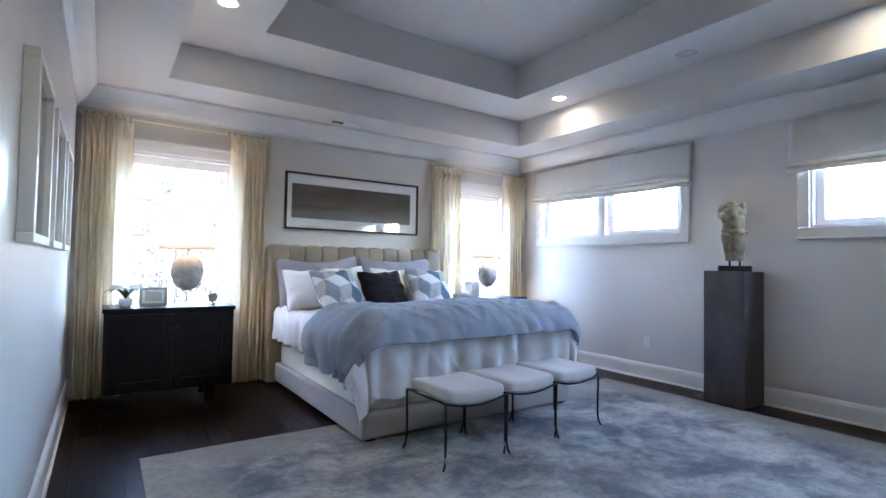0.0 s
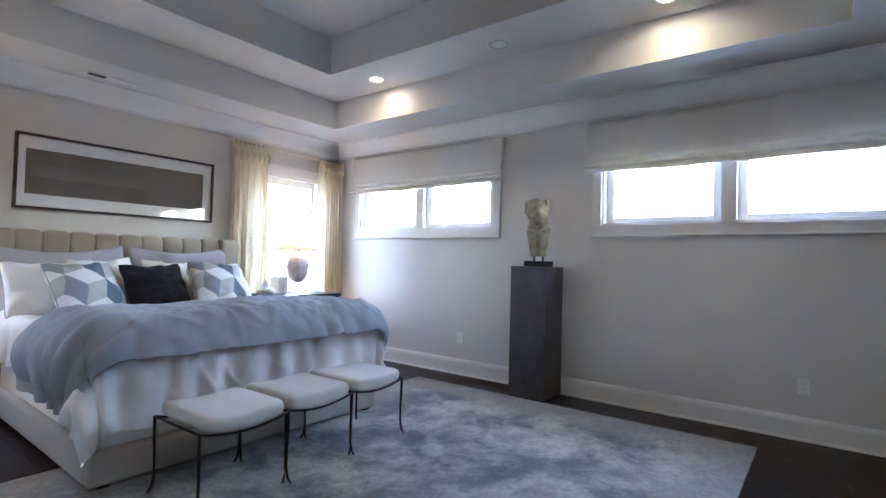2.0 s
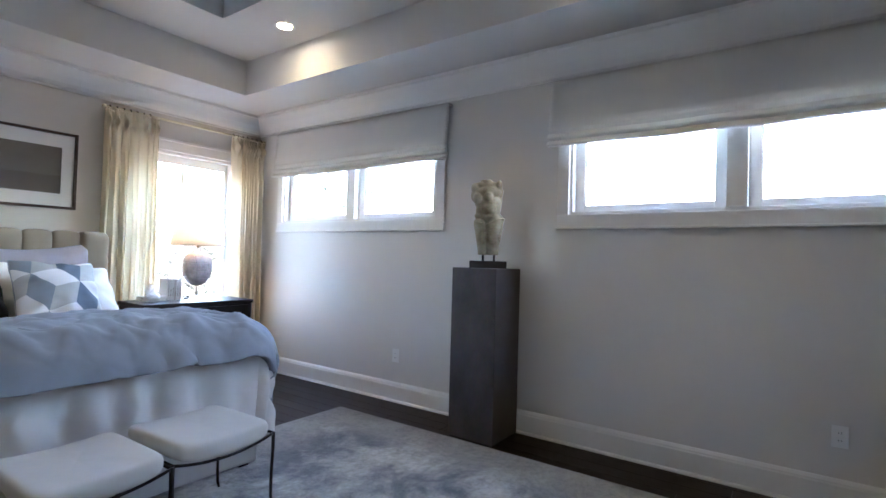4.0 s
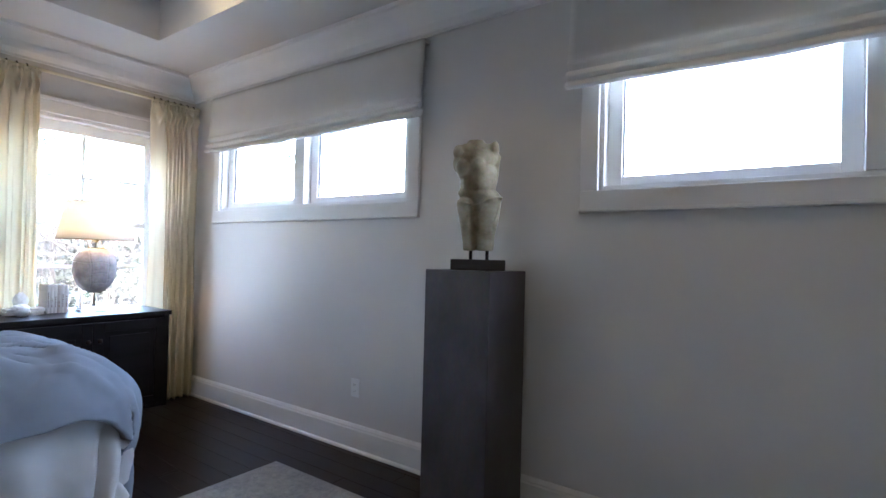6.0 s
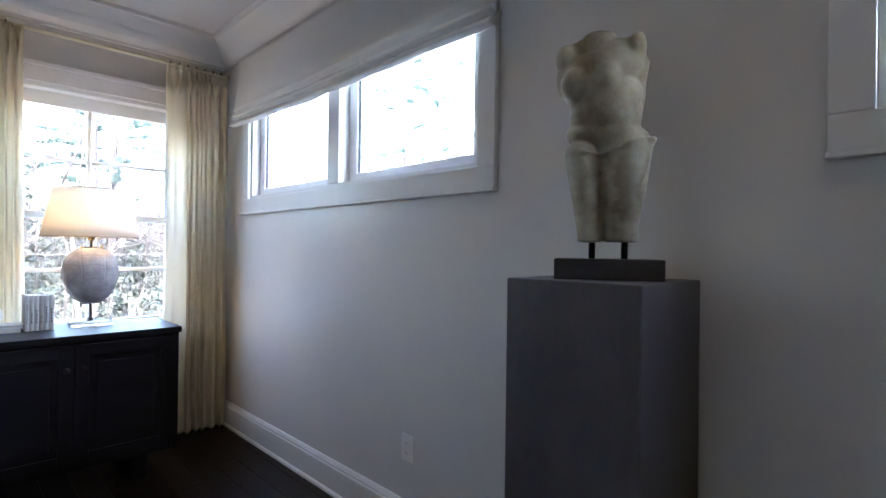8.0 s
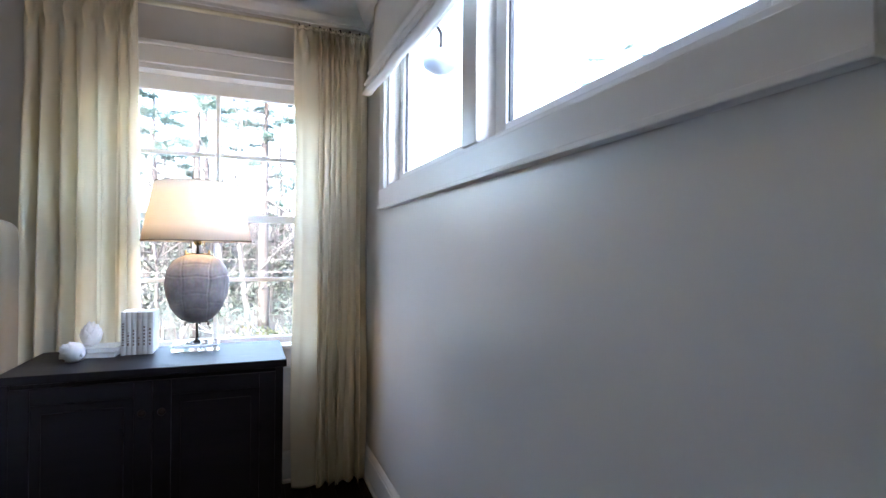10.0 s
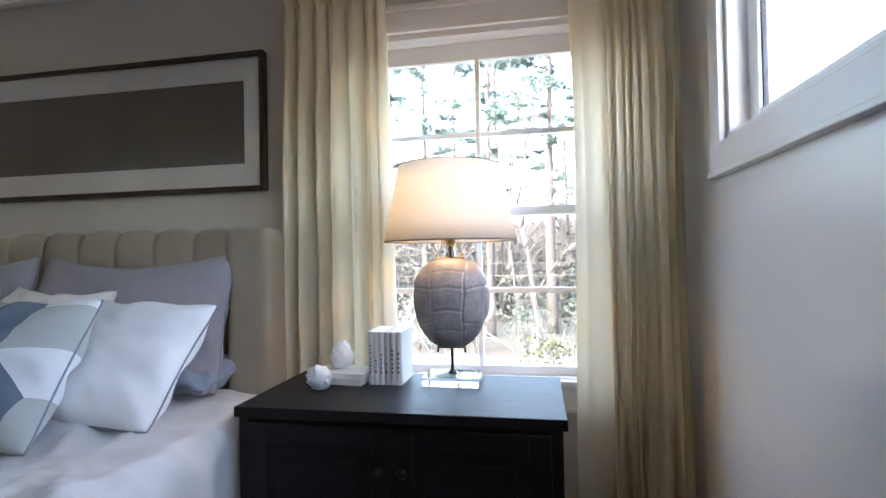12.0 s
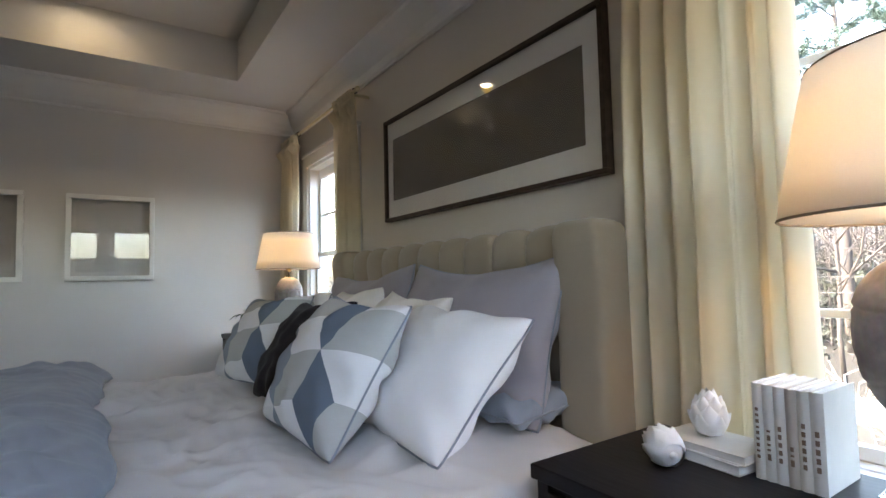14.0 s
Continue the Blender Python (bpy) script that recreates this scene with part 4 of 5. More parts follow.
# ---- plant, photograph, clock on the other cabinet ----
def orchid():
    pl = thing("potted_orchid", "white orchid with dark leaves in a small white pot", "plant", pose(0.17, 4.74, 0.8235))
    part("pot", lathe(bmesh.new(), [(0.032, 0.0), (0.046, 0.015), (0.052, 0.04), (0.046, 0.066), (0.040, 0.072), (0.034, 0.062)], 20), CERAMIC, pl, smooth=True)
    random.seed(11)
    for i in range(8):
        a, ln = i * 0.8 + rnd(-0.2, 0.2), rnd(0.12, 0.175)
        bm = sheet(bmesh.new(), lambda u, v: ((u - 0.5) * 0.042 * math.sin(math.pi * min(1, 0.12 + 0.88 * v)), ln * v, 0.065 + 0.085 * math.sin(2.5 * v) + 0.01 * abs(u - 0.5)), 4, 8)
        part("leaf", bm, LEAF, pl, smooth=True, at=pose(0, 0, 0, 0, 0, math.degrees(a)))
    for s, n in ((-1, 4), (1, 4)):
        pts = [(0, 0, 0.06), (0.01 * s, 0.0, 0.11), (0.03 * s, -0.01, 0.165), (0.07 * s, -0.02, 0.185), (0.10 * s, -0.03, 0.175)]
        part("stalk", tube(bmesh.new(), pts, 0.002, 6), LEAF, pl, smooth=True)
        for i in range(n):
            p = Vector(pts[2]).lerp(Vector(pts[4]), i / (n - 1))
            bm = bmesh.new()
            for k in range(5):
                a = k * 2 * math.pi / 5
                c, q = Vector((math.cos(a), -0.25, math.sin(a))) * 0.012, Vector((-math.sin(a), 0, math.cos(a))) * 0.010
                bm.faces.new([bm.verts.new(p + w) for w in (c * 0.1, c + q, c * 1.9, c - q)])
            part("flower", bm, PETAL, pl, "small white blossom")


orchid()

photo = thing("photo_frame", "silvered photo frame leaning with a pale landscape print", "photo frame", pose(0.375, 4.79, 0.8235, -8, 0, -8))
for a in ((-0.105, 0.105, 0.0, 0.022), (-0.105, 0.105, 0.138, 0.16), (-0.105, -0.083, 0.0222, 0.1378), (0.083, 0.105, 0.0222, 0.1378)):
    part("rail", boxed(a[0], a[1], -0.008, 0.008, a[2], a[3], bevel=0.003), surface("aged_silver", (0.36, 0.33, 0.29), 0.4, metal=0.6, vary=0.2), photo)
part("mat", boxed(-0.083, 0.083, 0.0, 0.004, 0.0222, 0.1378), ART_CREAM, photo, "pale mat")
part("print", boxed(-0.062, 0.062, -0.0015, -0.0002, 0.040, 0.120), COVER_TAN, photo, "brown landscape print")
part("stay", boxed(-0.02, 0.02, 0.0, 0.06, 0.0, 0.006), FRAME_DARK, photo)

clock = thing("desk_clock", "small round metal desk clock on a stand", "clock", pose(0.845, 4.76, 0.8235, 0, 0, -20))
part("foot", lathe(bmesh.new(), [(0.026, 0.0), (0.026, 0.005), (0.008, 0.009), (0.006, 0.03)], 18), BRONZE, clock, smooth=True)
part("case", lathe(bmesh.new(), [(0.030, -0.009), (0.040, -0.009), (0.042, 0.0), (0.040, 0.009), (0.030, 0.009)], 28), BRONZE, clock, smooth=True, at=pose(0, 0, 0.066, 90, 0, 0))
part("dial", lathe(bmesh.new(), [(0.031, 0.0), (0.002, 0.0006)], 24), MAT_BOARD, clock, "white dial", at=pose(0, -0.0095, 0.066, 90, 0, 0))
for ln, a in ((0.020, 40), (0.026, -80)):
    part("pointer", boxed(-0.0012, 0.0012, -0.0118, -0.0108, 0, ln), INK, clock, at=pose(0, 0, 0.066, 0, a, 0))


# ---- pictures ----
def picture_above_bed():
    x0, x1, z0, z1, yf = 1.612, 3.285, 1.585, 2.215, 5.205
    pic = thing("framed_picture", "wide taupe print in white mat and dark wooden frame", "picture", pose((x0 + x1) / 2, yf, (z0 + z1) / 2))
    w, h, f, d = (x1 - x0) / 2, (z1 - z0) / 2, 0.020, 0.043
    for a in ((-w, w, h - f, h), (-w, w, -h, -h + f), (-w, -w + f, -h + f, h - f), (w - f, w, -h + f, h - f)):
        part("frame_rail", boxed(a[0], a[1], 0, d, a[2], a[3], bevel=0.002), FRAME_DARK, pic)
    iw, ir, ih = w - 0.074, w - 0.106, 0.190
    part("print", boxed(-iw, ir, 0.026, 0.030, -ih, ih), ART_PAPER, pic, "plain taupe print")
    for a in ((-w + f, w - f, ih, h - f), (-w + f, w - f, -h + f, -ih), (-w + f, -iw, -ih, ih), (ir, w - f, -ih, ih)):
        part("mat", boxed(a[0], a[1], 0.022, 0.028, a[2], a[3]), MAT_BOARD, pic, "white mat board")
    part("backing", boxed(-w + f, w - f, 0.0305, d - 0.001, -h + f, h - f), FRAME_DARK, pic)
    part("glazing", boxed(-w + f, w - f, 0.010, 0.012, -h + f, h - f), PICTURE_GLASS, pic, "clear picture glass").visible_shadow = False


picture_above_bed()


def wall_picture(yc):
    """A white box frame with a toned sheet of paper behind glass."""
    pic = thing("framed_picture", "toned grey paper piece in a white box frame", "picture", pose(XW + 0.001, yc, 1.595), group="row of white frames on the wall")
    w, h, f, d = 0.285, 0.325, 0.034, 0.048
    for a in ((-w, w, h - f, h), (-w, w, -h, -h + f), (-w, -w + f, -h + f, h - f), (w - f, w, -h + f, h - f)):
        part("frame_rail", boxed(0, d, a[0], a[1], a[2], a[3], bevel=0.003), FRAME_WHITE, pic)
    part("backing", boxed(0.001, 0.006, -w + f, w - f, -h + f, h - f), ART_PALE, pic, "pale grey paper")
    part("print", boxed(0.0062, 0.0085, -w + f + 0.03, w - f - 0.03, -h + f + 0.03, h - f - 0.03, bevel=0.0008), ART_SHEET, pic, "softly toned grey paper")
    part("glazing", boxed(0.024, 0.026, -w + f, w - f, -h + f, h - f), PICTURE_GLASS, pic, "clear picture glass").visible_shadow = False


for yc in (3.80, 2.99, 2.18):
    wall_picture(yc)


# ---- bed ----
BX0, BX1, BYF, BYB = 1.475, 3.50, 2.885, 5.09
bed = thing("bed_frame", "beige upholstered bed with channel-tufted rolled headboard", "bed", pose((BX0 + BX1) / 2, 0, 0))
bw = (BX1 - BX0) / 2
part("foot_rail", boxed(-bw, bw, BYF, BYF + 0.085, 0.025, 0.205, bevel=0.022, segments=3), RAIL_CLOTH, bed, smooth=True)
for s in (-1, 1):
    part("side_rail", boxed(min(s * bw, s * (bw - 0.085)), max(s * bw, s * (bw - 0.085)), BYF + 0.0852, BYB - 0.1, 0.025, 0.205, bevel=0.022, segments=3), RAIL_CLOTH, bed, smooth=True)
    for yy in (BYF + 0.05, BYB - 0.2):
        part("foot", boxed(s * (bw - 0.08) - 0.03, s * (bw - 0.08) + 0.03, yy - 0.03, yy + 0.03, 0.012, 0.03), ESPRESSO, bed)

HB_TOP, HB_X, HB_C = 1.405, 1.028, -0.064


def headboard():
    n = 9
    inner = HB_X - 0.19
    step = 2 * inner / n
    part("headboard", boxed(HB_C - HB_X + 0.01, HB_C + HB_X - 0.01, 5.06, 5.12, 0.012, HB_TOP - 0.05, bevel=0.01), UPHOLSTERY, bed)
    for i in range(n):
        c = HB_C - inner + (i + 0.5) * step

        def fn(u, v, c=c):
            a = math.pi * u
            lx = c - step / 2 * math.cos(a)
            puff = 0.034 * math.sin(a) ** 0.5
            # rises straight, then rolls forward and back over the top
            if v < 0.74:
                z, y, py, pz = 0.30 + (HB_TOP - 0.15 - 0.30) * v / 0.74, 5.050 - 0.012 * v - 0.035 * max(0.0, v - 0.5) ** 2 * 8, -1.0, 0.0
            else:
                b = (v - 0.74) / 0.26 * math.pi * 0.95
                z, y = HB_TOP - 0.15 + 0.118 * math.sin(b), 5.025 - 0.03 * math.sin(b) + 0.050 * (1 - math.cos(b))
                py, pz = -math.cos(b), math.sin(b)
            return (lx, y + py * puff, z + pz * puff)

        part("channel", sheet(bmesh.new(), fn, 12, 30), UPHOLSTERY, bed, smooth=True)
    for s in (-1, 1):
        def wing(u, v, s=s):
            # a flat padded panel at each end, standing a little proud, its top rolled like the channels
            a = 2 * math.pi * u
            cx, cy, hx, hy = HB_C + s * (HB_X - 0.096), 5.035, 0.098, 0.092
            e = 0.38
            px, py = math.copysign(abs(math.cos(a)) ** e, math.cos(a)), math.copysign(abs(math.sin(a)) ** e, math.sin(a))
            if v < 0.76:
                z, k = 0.012 + (HB_TOP - 0.082 - 0.012) * v / 0.76, 1.0
            else:
                b = (v - 0.76) / 0.24 * math.pi / 2
                z, k = HB_TOP - 0.082 + 0.082 * math.sin(b), max(0.02, math.cos(b)) ** 0.45
            return (cx + hx * (px * k if px * s > 0 else px * k ** 0.3), cy + hy * py * k - 0.10 * max(0.0, z - 1.18), z)
        part("wing", sheet(bmesh.new(), wing, 40, 34, wrap_u=True), UPHOLSTERY, bed, "padded plain end panel", smooth=True)


headboard()

MX0, MX1, MYF, MYB, MZ = 1.545, 3.43, 2.965, 4.98, 0.74


def cushion_block(x0, x1, y0, y1, z0, z1, r=0.05):
    return boxed(x0, x1, y0, y1, z0, z1, bevel=r, segments=4)


tagged(part("box_spring", cushion_block(MX0 - 0.01, MX1 + 0.01, MYF - 0.01, MYB, 0.10, 0.40, 0.03), IVORY_COTTON, label="ivory covered box spring inside the bed frame", smooth=True), category="box spring")
tagged(part("mattress", cushion_block(MX0, MX1, MYF, MYB, 0.402, MZ - 0.012, 0.06), WHITE_COTTON, label="thick white mattress on the box spring", smooth=True), category="mattress")


def creases(x, y, heading, length, width, seed):
    """Long sharp-crested wrinkles that run along a heading and die out in places."""
    c, q = math.cos(radians(heading)), math.sin(radians(heading))
    u, v = (x * c + y * q) / length, (y * c - x * q) / width
    v += 0.9 * nz(u * 0.8, v * 0.25, seed + 3) + 0.5 * nz(x * 2.2, y * 2.2, seed + 11)
    there = min(1.0, max(0.0, 0.55 + 1.3 * nz(x * 1.7, y * 1.7, seed + 30)))
    return there * (max(0.0, 1.0 - 2.6 * abs(nz(u, v * 0.5, seed))) ** 1.6 - 0.25)


def drape(x0, x1, y0, y1, z, over, bulge, wrinkle, y_back, nx=110, ny=120, seed=0.0, hem=0.0, r=0.055, folds=0.0, flare=0.0, runs=()):
    """Cloth over the mattress: flat on top, hanging at both sides and over the foot."""
    left, right, foot = over

    def fn(u, v):
        px = x0 - left + (x1 - x0 + left + right) * u
        yb = y_back(px) if callable(y_back) else y_back
        py = y0 - foot + (yb - y0 + foot) * v
        dx = max(0.0, x0 - px) if px < x0 else max(0.0, px - x1)
        dy = max(0.0, y0 - py)
        sx = -1.0 if px < x0 else 1.0
        d = math.hypot(dx, dy)
        qx, qy = min(max(px, x0), x1), max(py, y0)
        wx, wy = (sx * dx / d, -dy / d) if d > 1e-6 else (0.0, 0.0)
        arc = d / r
        if arc < math.pi / 2:
            out, drop = r * math.sin(arc), r * (1 - math.cos(arc))
        else:
            out, drop = r, r + d - r * math.pi / 2
        along = px if dy > dx else py
        fall = min(1.0, drop / 0.25)
        ripple = hem * fall * (math.sin(along * 30 + 4.5 * nz(along * 1.7, seed, 1)) * (0.75 + 0.9 * nz(along * 2.2, seed, 4)))
        corner = min(1.0, min(dx, dy) / 0.22)
        out += flare * (1.0 if sx < 0 else 0.4) * corner * fall + ripple + bulge * math.sin(min(1.0, drop / 0.3) * math.pi) * 0.6
        top = 1.0 - fall
        band = 1.0 - 2.4 * abs(nz(px * 1.5 + 0.5 * py, py * 7.5 - 1.6 * px, seed + 14))
        ridge = 1.0 - abs(nz(px * 2.3 + 0.8 * py, py * 3.6 - px, seed)) * 2.0
        fine = 1.0 - 2.2 * abs(nz(px * 5.5 + 2.0 * py + 0.6 * nz(px * 2, py * 2, seed), py * 4.2 - 2.6 * px, seed + 6))
        w = wrinkle * (0.6 * ridge * abs(ridge) + 0.6 * nz(px * 1.3, py * 1.6, seed + 3) + 0.45 * fine * abs(fine) + folds * (0.15 + 0.85 * top) * max(0.0, band) ** 1.5 + 0.16 * nz(px * 13, py * 9, seed + 9))
        calm = 0.25 + 0.75 * min(1.0, max(0.0, (yb - py - 0.05) / 0.35))
        w += calm * sum(h * creases(px, py, head, ln, wd, seed + 2.7 * k) for k, (head, ln, wd, h) in enumerate(runs))
        zz = z - drop + w * (0.25 + 0.75 * top) + bulge * top * min(1.0, max(0.0, (yb - py) / 0.12)) ** 0.5
        out += w * 0.4 * fall
        return (qx + wx * out, qy + wy * out, zz)

    return sheet(bmesh.new(), fn, nx, ny)


quilt = part("coverlet", drape(MX0 - 0.02, MX1 + 0.02, MYF, MYB, MZ + 0.004, (0.33, 0.36, 0.51), 0.0, 0.022, MYB - 0.05, 240, 240, 2.0, 0.034, 0.08, 0.3, 0.13, ((128, 0.60, 0.10, 0.046), (100, 0.42, 0.07, 0.022))), COVERLET, label="white cotton coverlet hanging over the foot of the bed", smooth=True)
tagged(quilt, category="coverlet")
thick(quilt, 0.006, 1.0)


def duvet_back(x):
    return 3.73 + 0.02 * math.sin(x * 5) + 0.012 * math.sin(x * 13)


duvet = part("duvet", drape(MX0 + 0.05, MX1 - 0.035, MYF + 0.06, MYB, MZ + 0.045, (0.47, 0.60, 0.25), 0.058, 0.017, duvet_back, 300, 180, 8.0, 0.020, 0.18, 0.3, 0.0, ((18, 0.46, 0.08, 0.028), (-38, 0.36, 0.06, 0.020), (75, 0.3, 0.06, 0.014))), DUVET_BLUE, label="rumpled grey-blue duvet folded over the foot of the bed", smooth=True)
tagged(duvet, category="duvet")
thick(duvet, 0.042, 1.0)


# ---- pillows ----
def pillow(name, label, category, centre, w, h, t, lean, turn, roll, cloth, piping=None, sag=0.0, group="pillows on the bed", seed=1.0):
    """A stuffed pillow: thick in the middle, drawn-in sides and pointed corners, with a piped seam."""
    m = pose(*centre, 0, 0, turn) @ pose(0, 0, 0, 90 - lean, 0, 0) @ pose(0, 0, 0, 0, 0, roll)
    pl = thing(name, label, category, m, group=group)

    def outline(a, b):
        k = 1 - 0.045 * (a * a * b * b) ** 3
        return (k * a * w / 2 * (1 - 0.06 * (1 - b * b)), k * b * h / 2 * (1 - 0.06 * (1 - a * a)) - sag * (1 - a * a) * max(0.0, b))

    bm = bmesh.new()

    def face(sign):
        def fn(u, v):
            a, b = math.sin((u - 0.5) * math.pi), math.sin((v - 0.5) * math.pi)
            x, y = outline(a, b)
            puff = max(0.0, (1 - a * a) * (1 - b * b)) ** 0.42
            r = max(abs(a), abs(b))
            crease = 0.012 * nz(a * 1.8, b * 1.8, seed * 3.7) * puff + 0.021 * math.sin(9 * math.atan2(b, a) + seed * 3 + 2 * nz(a, b, seed)) * r ** 3 * puff ** 0.5 + 0.008 * (1 - 2.5 * abs(nz(a * 2.2 + b, b * 3, seed + 20))) * puff
            return (x, y, sign * (t / 2 * puff) + crease)
        return fn

    sheet(bm, face(1), 44, 44)
    sheet(bm, lambda u, v: face(-1)(1 - u, v), 44, 44)
    bmesh.ops.remove_doubles(bm, verts=bm.verts, dist=0.0008)
    part("cover", bm, cloth, pl, smooth=True)
    if piping:
        pts = []
        for k in range(72):
            q = k / 18.0
            s = int(q)
            f = math.sin((q - s - 0.5) * math.pi)
            a, b = ((f, -1), (1, f), (-f, 1), (-1, -f))[s]
            x, y = outline(a, b)
            pts.append((x * 1.008, y * 1.008, 0.0))
        clean = [p for i, p in enumerate(pts) if (Vector(p) - Vector(pts[i - 1])).length > 0.0015]
        part("piping", tube(bmesh.new(), clean, 0.0032, 6, closed=True), piping, pl, "contrast piping", smooth=True)
    return pl


TOPZ = MZ + 0.04
# wide shams against the headboard
pillow("sham_pillow", "wide mauve-grey piped sham leaning on the headboard", "pillow", (2.85, 4.90, TOPZ + 0.255), 0.93, 0.57, 0.21, 17, 0, 0.5, EURO_GREY, PIPING, 0.055, seed=1)
pillow("sham_pillow", "wide mauve-grey piped sham leaning on the headboard", "pillow", (1.91, 4.90, TOPZ + 0.245), 0.92, 0.56, 0.21, 17, 0, 2.5, EURO_GREY, PIPING, 0.06, seed=2)
pillow("sleeping_pillow", "grey-blue piped pillow lying flat under the sham", "pillow", (3.15, 4.89, TOPZ + 0.050), 0.33, 0.32, 0.12, 84, 0, 0, STRIPE_BLUE, PIPING, seed=4)
# white piped pillows
pillow("white_pillow", "white cotton pillow with grey piping", "pillow", (3.055, 4.60, TOPZ + 0.172), 0.61, 0.49, 0.23, 44, 3, -3, WHITE_COTTON, PIPING, 0.025, seed=5)
pillow("white_pillow", "white cotton pillow with grey piping", "pillow", (1.745, 4.60, TOPZ + 0.180), 0.60, 0.46, 0.22, 28, -4, 3, WHITE_COTTON, PIPING, 0.025, seed=6)
# ivory pillows behind the dark one
pillow("ivory_pillow", "ivory cotton pillow behind the patterned cushion", "pillow", (2.66, 4.70, TOPZ + 0.200), 0.48, 0.46, 0.19, 30, 2, -3, IVORY_COTTON, None, 0.03, seed=7)
pillow("ivory_pillow", "ivory cotton pillow behind the patterned cushion", "pillow", (2.12, 4.72, TOPZ + 0.205), 0.48, 0.46, 0.19, 26, -3, 4, IVORY_COTTON, None, 0.03, seed=8)
# patterned cushions and the charcoal one
pillow("patterned_cushion", "white cushion printed with slate-blue and grey tumbling blocks", "cushion", (2.915, 4.345, TOPZ + 0.195), 0.50, 0.47, 0.22, 33, 6, -3, CUBES, PIPING, 0.025, seed=9)
pillow("patterned_cushion", "white cushion printed with slate-blue and grey tumbling blocks", "cushion", (1.90, 4.40, TOPZ + 0.185), 0.50, 0.46, 0.21, 33, 14, 3, CUBES, PIPING, 0.025, seed=10)
pillow("dark_cushion", "charcoal linen square cushion in the middle of the bed", "cushion", (2.41, 4.42, TOPZ + 0.178), 0.50, 0.46, 0.20, 33, 3, 2, CHARCOAL, None, 0.03, seed=11)


# ---- stools ----
def stool(x, y, turn):
    st = thing("stool", "black iron stool with ivory upholstered seat", "stool", pose(x, y, 0.012, 0, 0, turn), group="three stools at the foot of the bed")
    hx, hy, zt = 0.245, 0.205, 0.385

    def seat(u, v):
        # a padded slab: top dome, rolled sides, bottom that dips in the middle
        a = 2 * math.pi * u
        e = 0.20
        px, py = math.copysign(abs(math.cos(a)) ** e, math.cos(a)), math.copysign(abs(math.sin(a)) ** e, math.sin(a))
        lat = math.pi * (v - 0.5)
        k = max(0.0, math.cos(lat)) ** 0.13
        zz = math.sin(lat)
        zz = math.copysign(abs(zz) ** 0.8, zz)
        dip = 0.030 * (1 - (px * k) ** 2)
        z = zt + 0.042 - dip + 0.040 * zz + (0.011 * (1 - (px * k) ** 2) if zz > 0 else 0.0) * abs(zz)
        return (px * k * 0.222, py * k * 0.240, z)

    bm = sheet(bmesh.new(), seat, 64, 22, wrap_u=True)
    bmesh.ops.remove_doubles(bm, verts=bm.verts, dist=0.0004)
    part("seat", bm, UPHOLSTERY_LIGHT, st, "ivory upholstered seat", smooth=True)
    for sy in (-1, 1):
        rail = [(hx * q, sy * (hy + 0.012), zt + 0.004 - 0.036 * (1 - q * q)) for q in [-1 + k / 8 for k in range(17)]]
        part("rail", tube(bmesh.new(), rail, 0.0065, 8), IRON, st, smooth=True)
    for sx in (-1, 1):
        part("rail", tube(bmesh.new(), [(sx * hx, -hy - 0.012, zt + 0.004), (sx * hx, hy + 0.012, zt + 0.004)], 0.0065, 8), IRON, st, smooth=True)
        for sy in (-1, 1):
            x0, y0 = sx * hx, sy * (hy + 0.012)
            leg = [(x0, y0, zt + 0.008), (x0, y0, zt - 0.08), (x0 - 0.004 * sx, y0 - 0.002 * sy, 0.20), (x0 - 0.003 * sx, y0 - 0.002 * sy, 0.09), (x0 + 0.004 * sx, y0 + 0.004 * sy, 0.035), (x0 + 0.018 * sx, y0 + 0.012 * sy, 0.006)]
            part("leg", tube(bmesh.new(), leg, 0.0085, 8, taper=0.0065), IRON, st, smooth=True)
    return st


for x, y, turn in ((1.936, 2.445, 1.5), (2.428, 2.485, 2.0), (2.930, 2.525, 2.5)):
    stool(x, y, turn)


# ---- plinth and statue ----
pl = thing("plinth", "tall square plinth of grey-brown stained wood", "plinth", pose(4.815, 2.108, 0))
part("shaft", boxed(-0.180, 0.180, -0.180, 0.180, 0.012, 1.207, bevel=0.004), PLINTH, pl)
part("base", boxed(-0.172, 0.172, -0.172, 0.172, 0.0, 0.0118), SLOT_DARK, pl, "recessed dark foot")

stand = thing("statue_stand", "dark stained wooden block with two iron pins", "statue stand", pose(4.815, 2.10, 1.2072, 0, 0, 30))
part("block", boxed(-0.070, 0.070, -0.132, 0.132, 0.0, 0.052, bevel=0.003), wood("dark_block_wood", (0.035, 0.032, 0.034), (0.075, 0.068, 0.068), 0.5, 12, (1, 0.1, 1)), stand)
for yy in (-0.043, 0.038):
    part("pin", tube(bmesh.new(), [(0, yy, 0.0522), (0, yy, 0.12)], 0.0085, 10), IRON, stand, smooth=True)


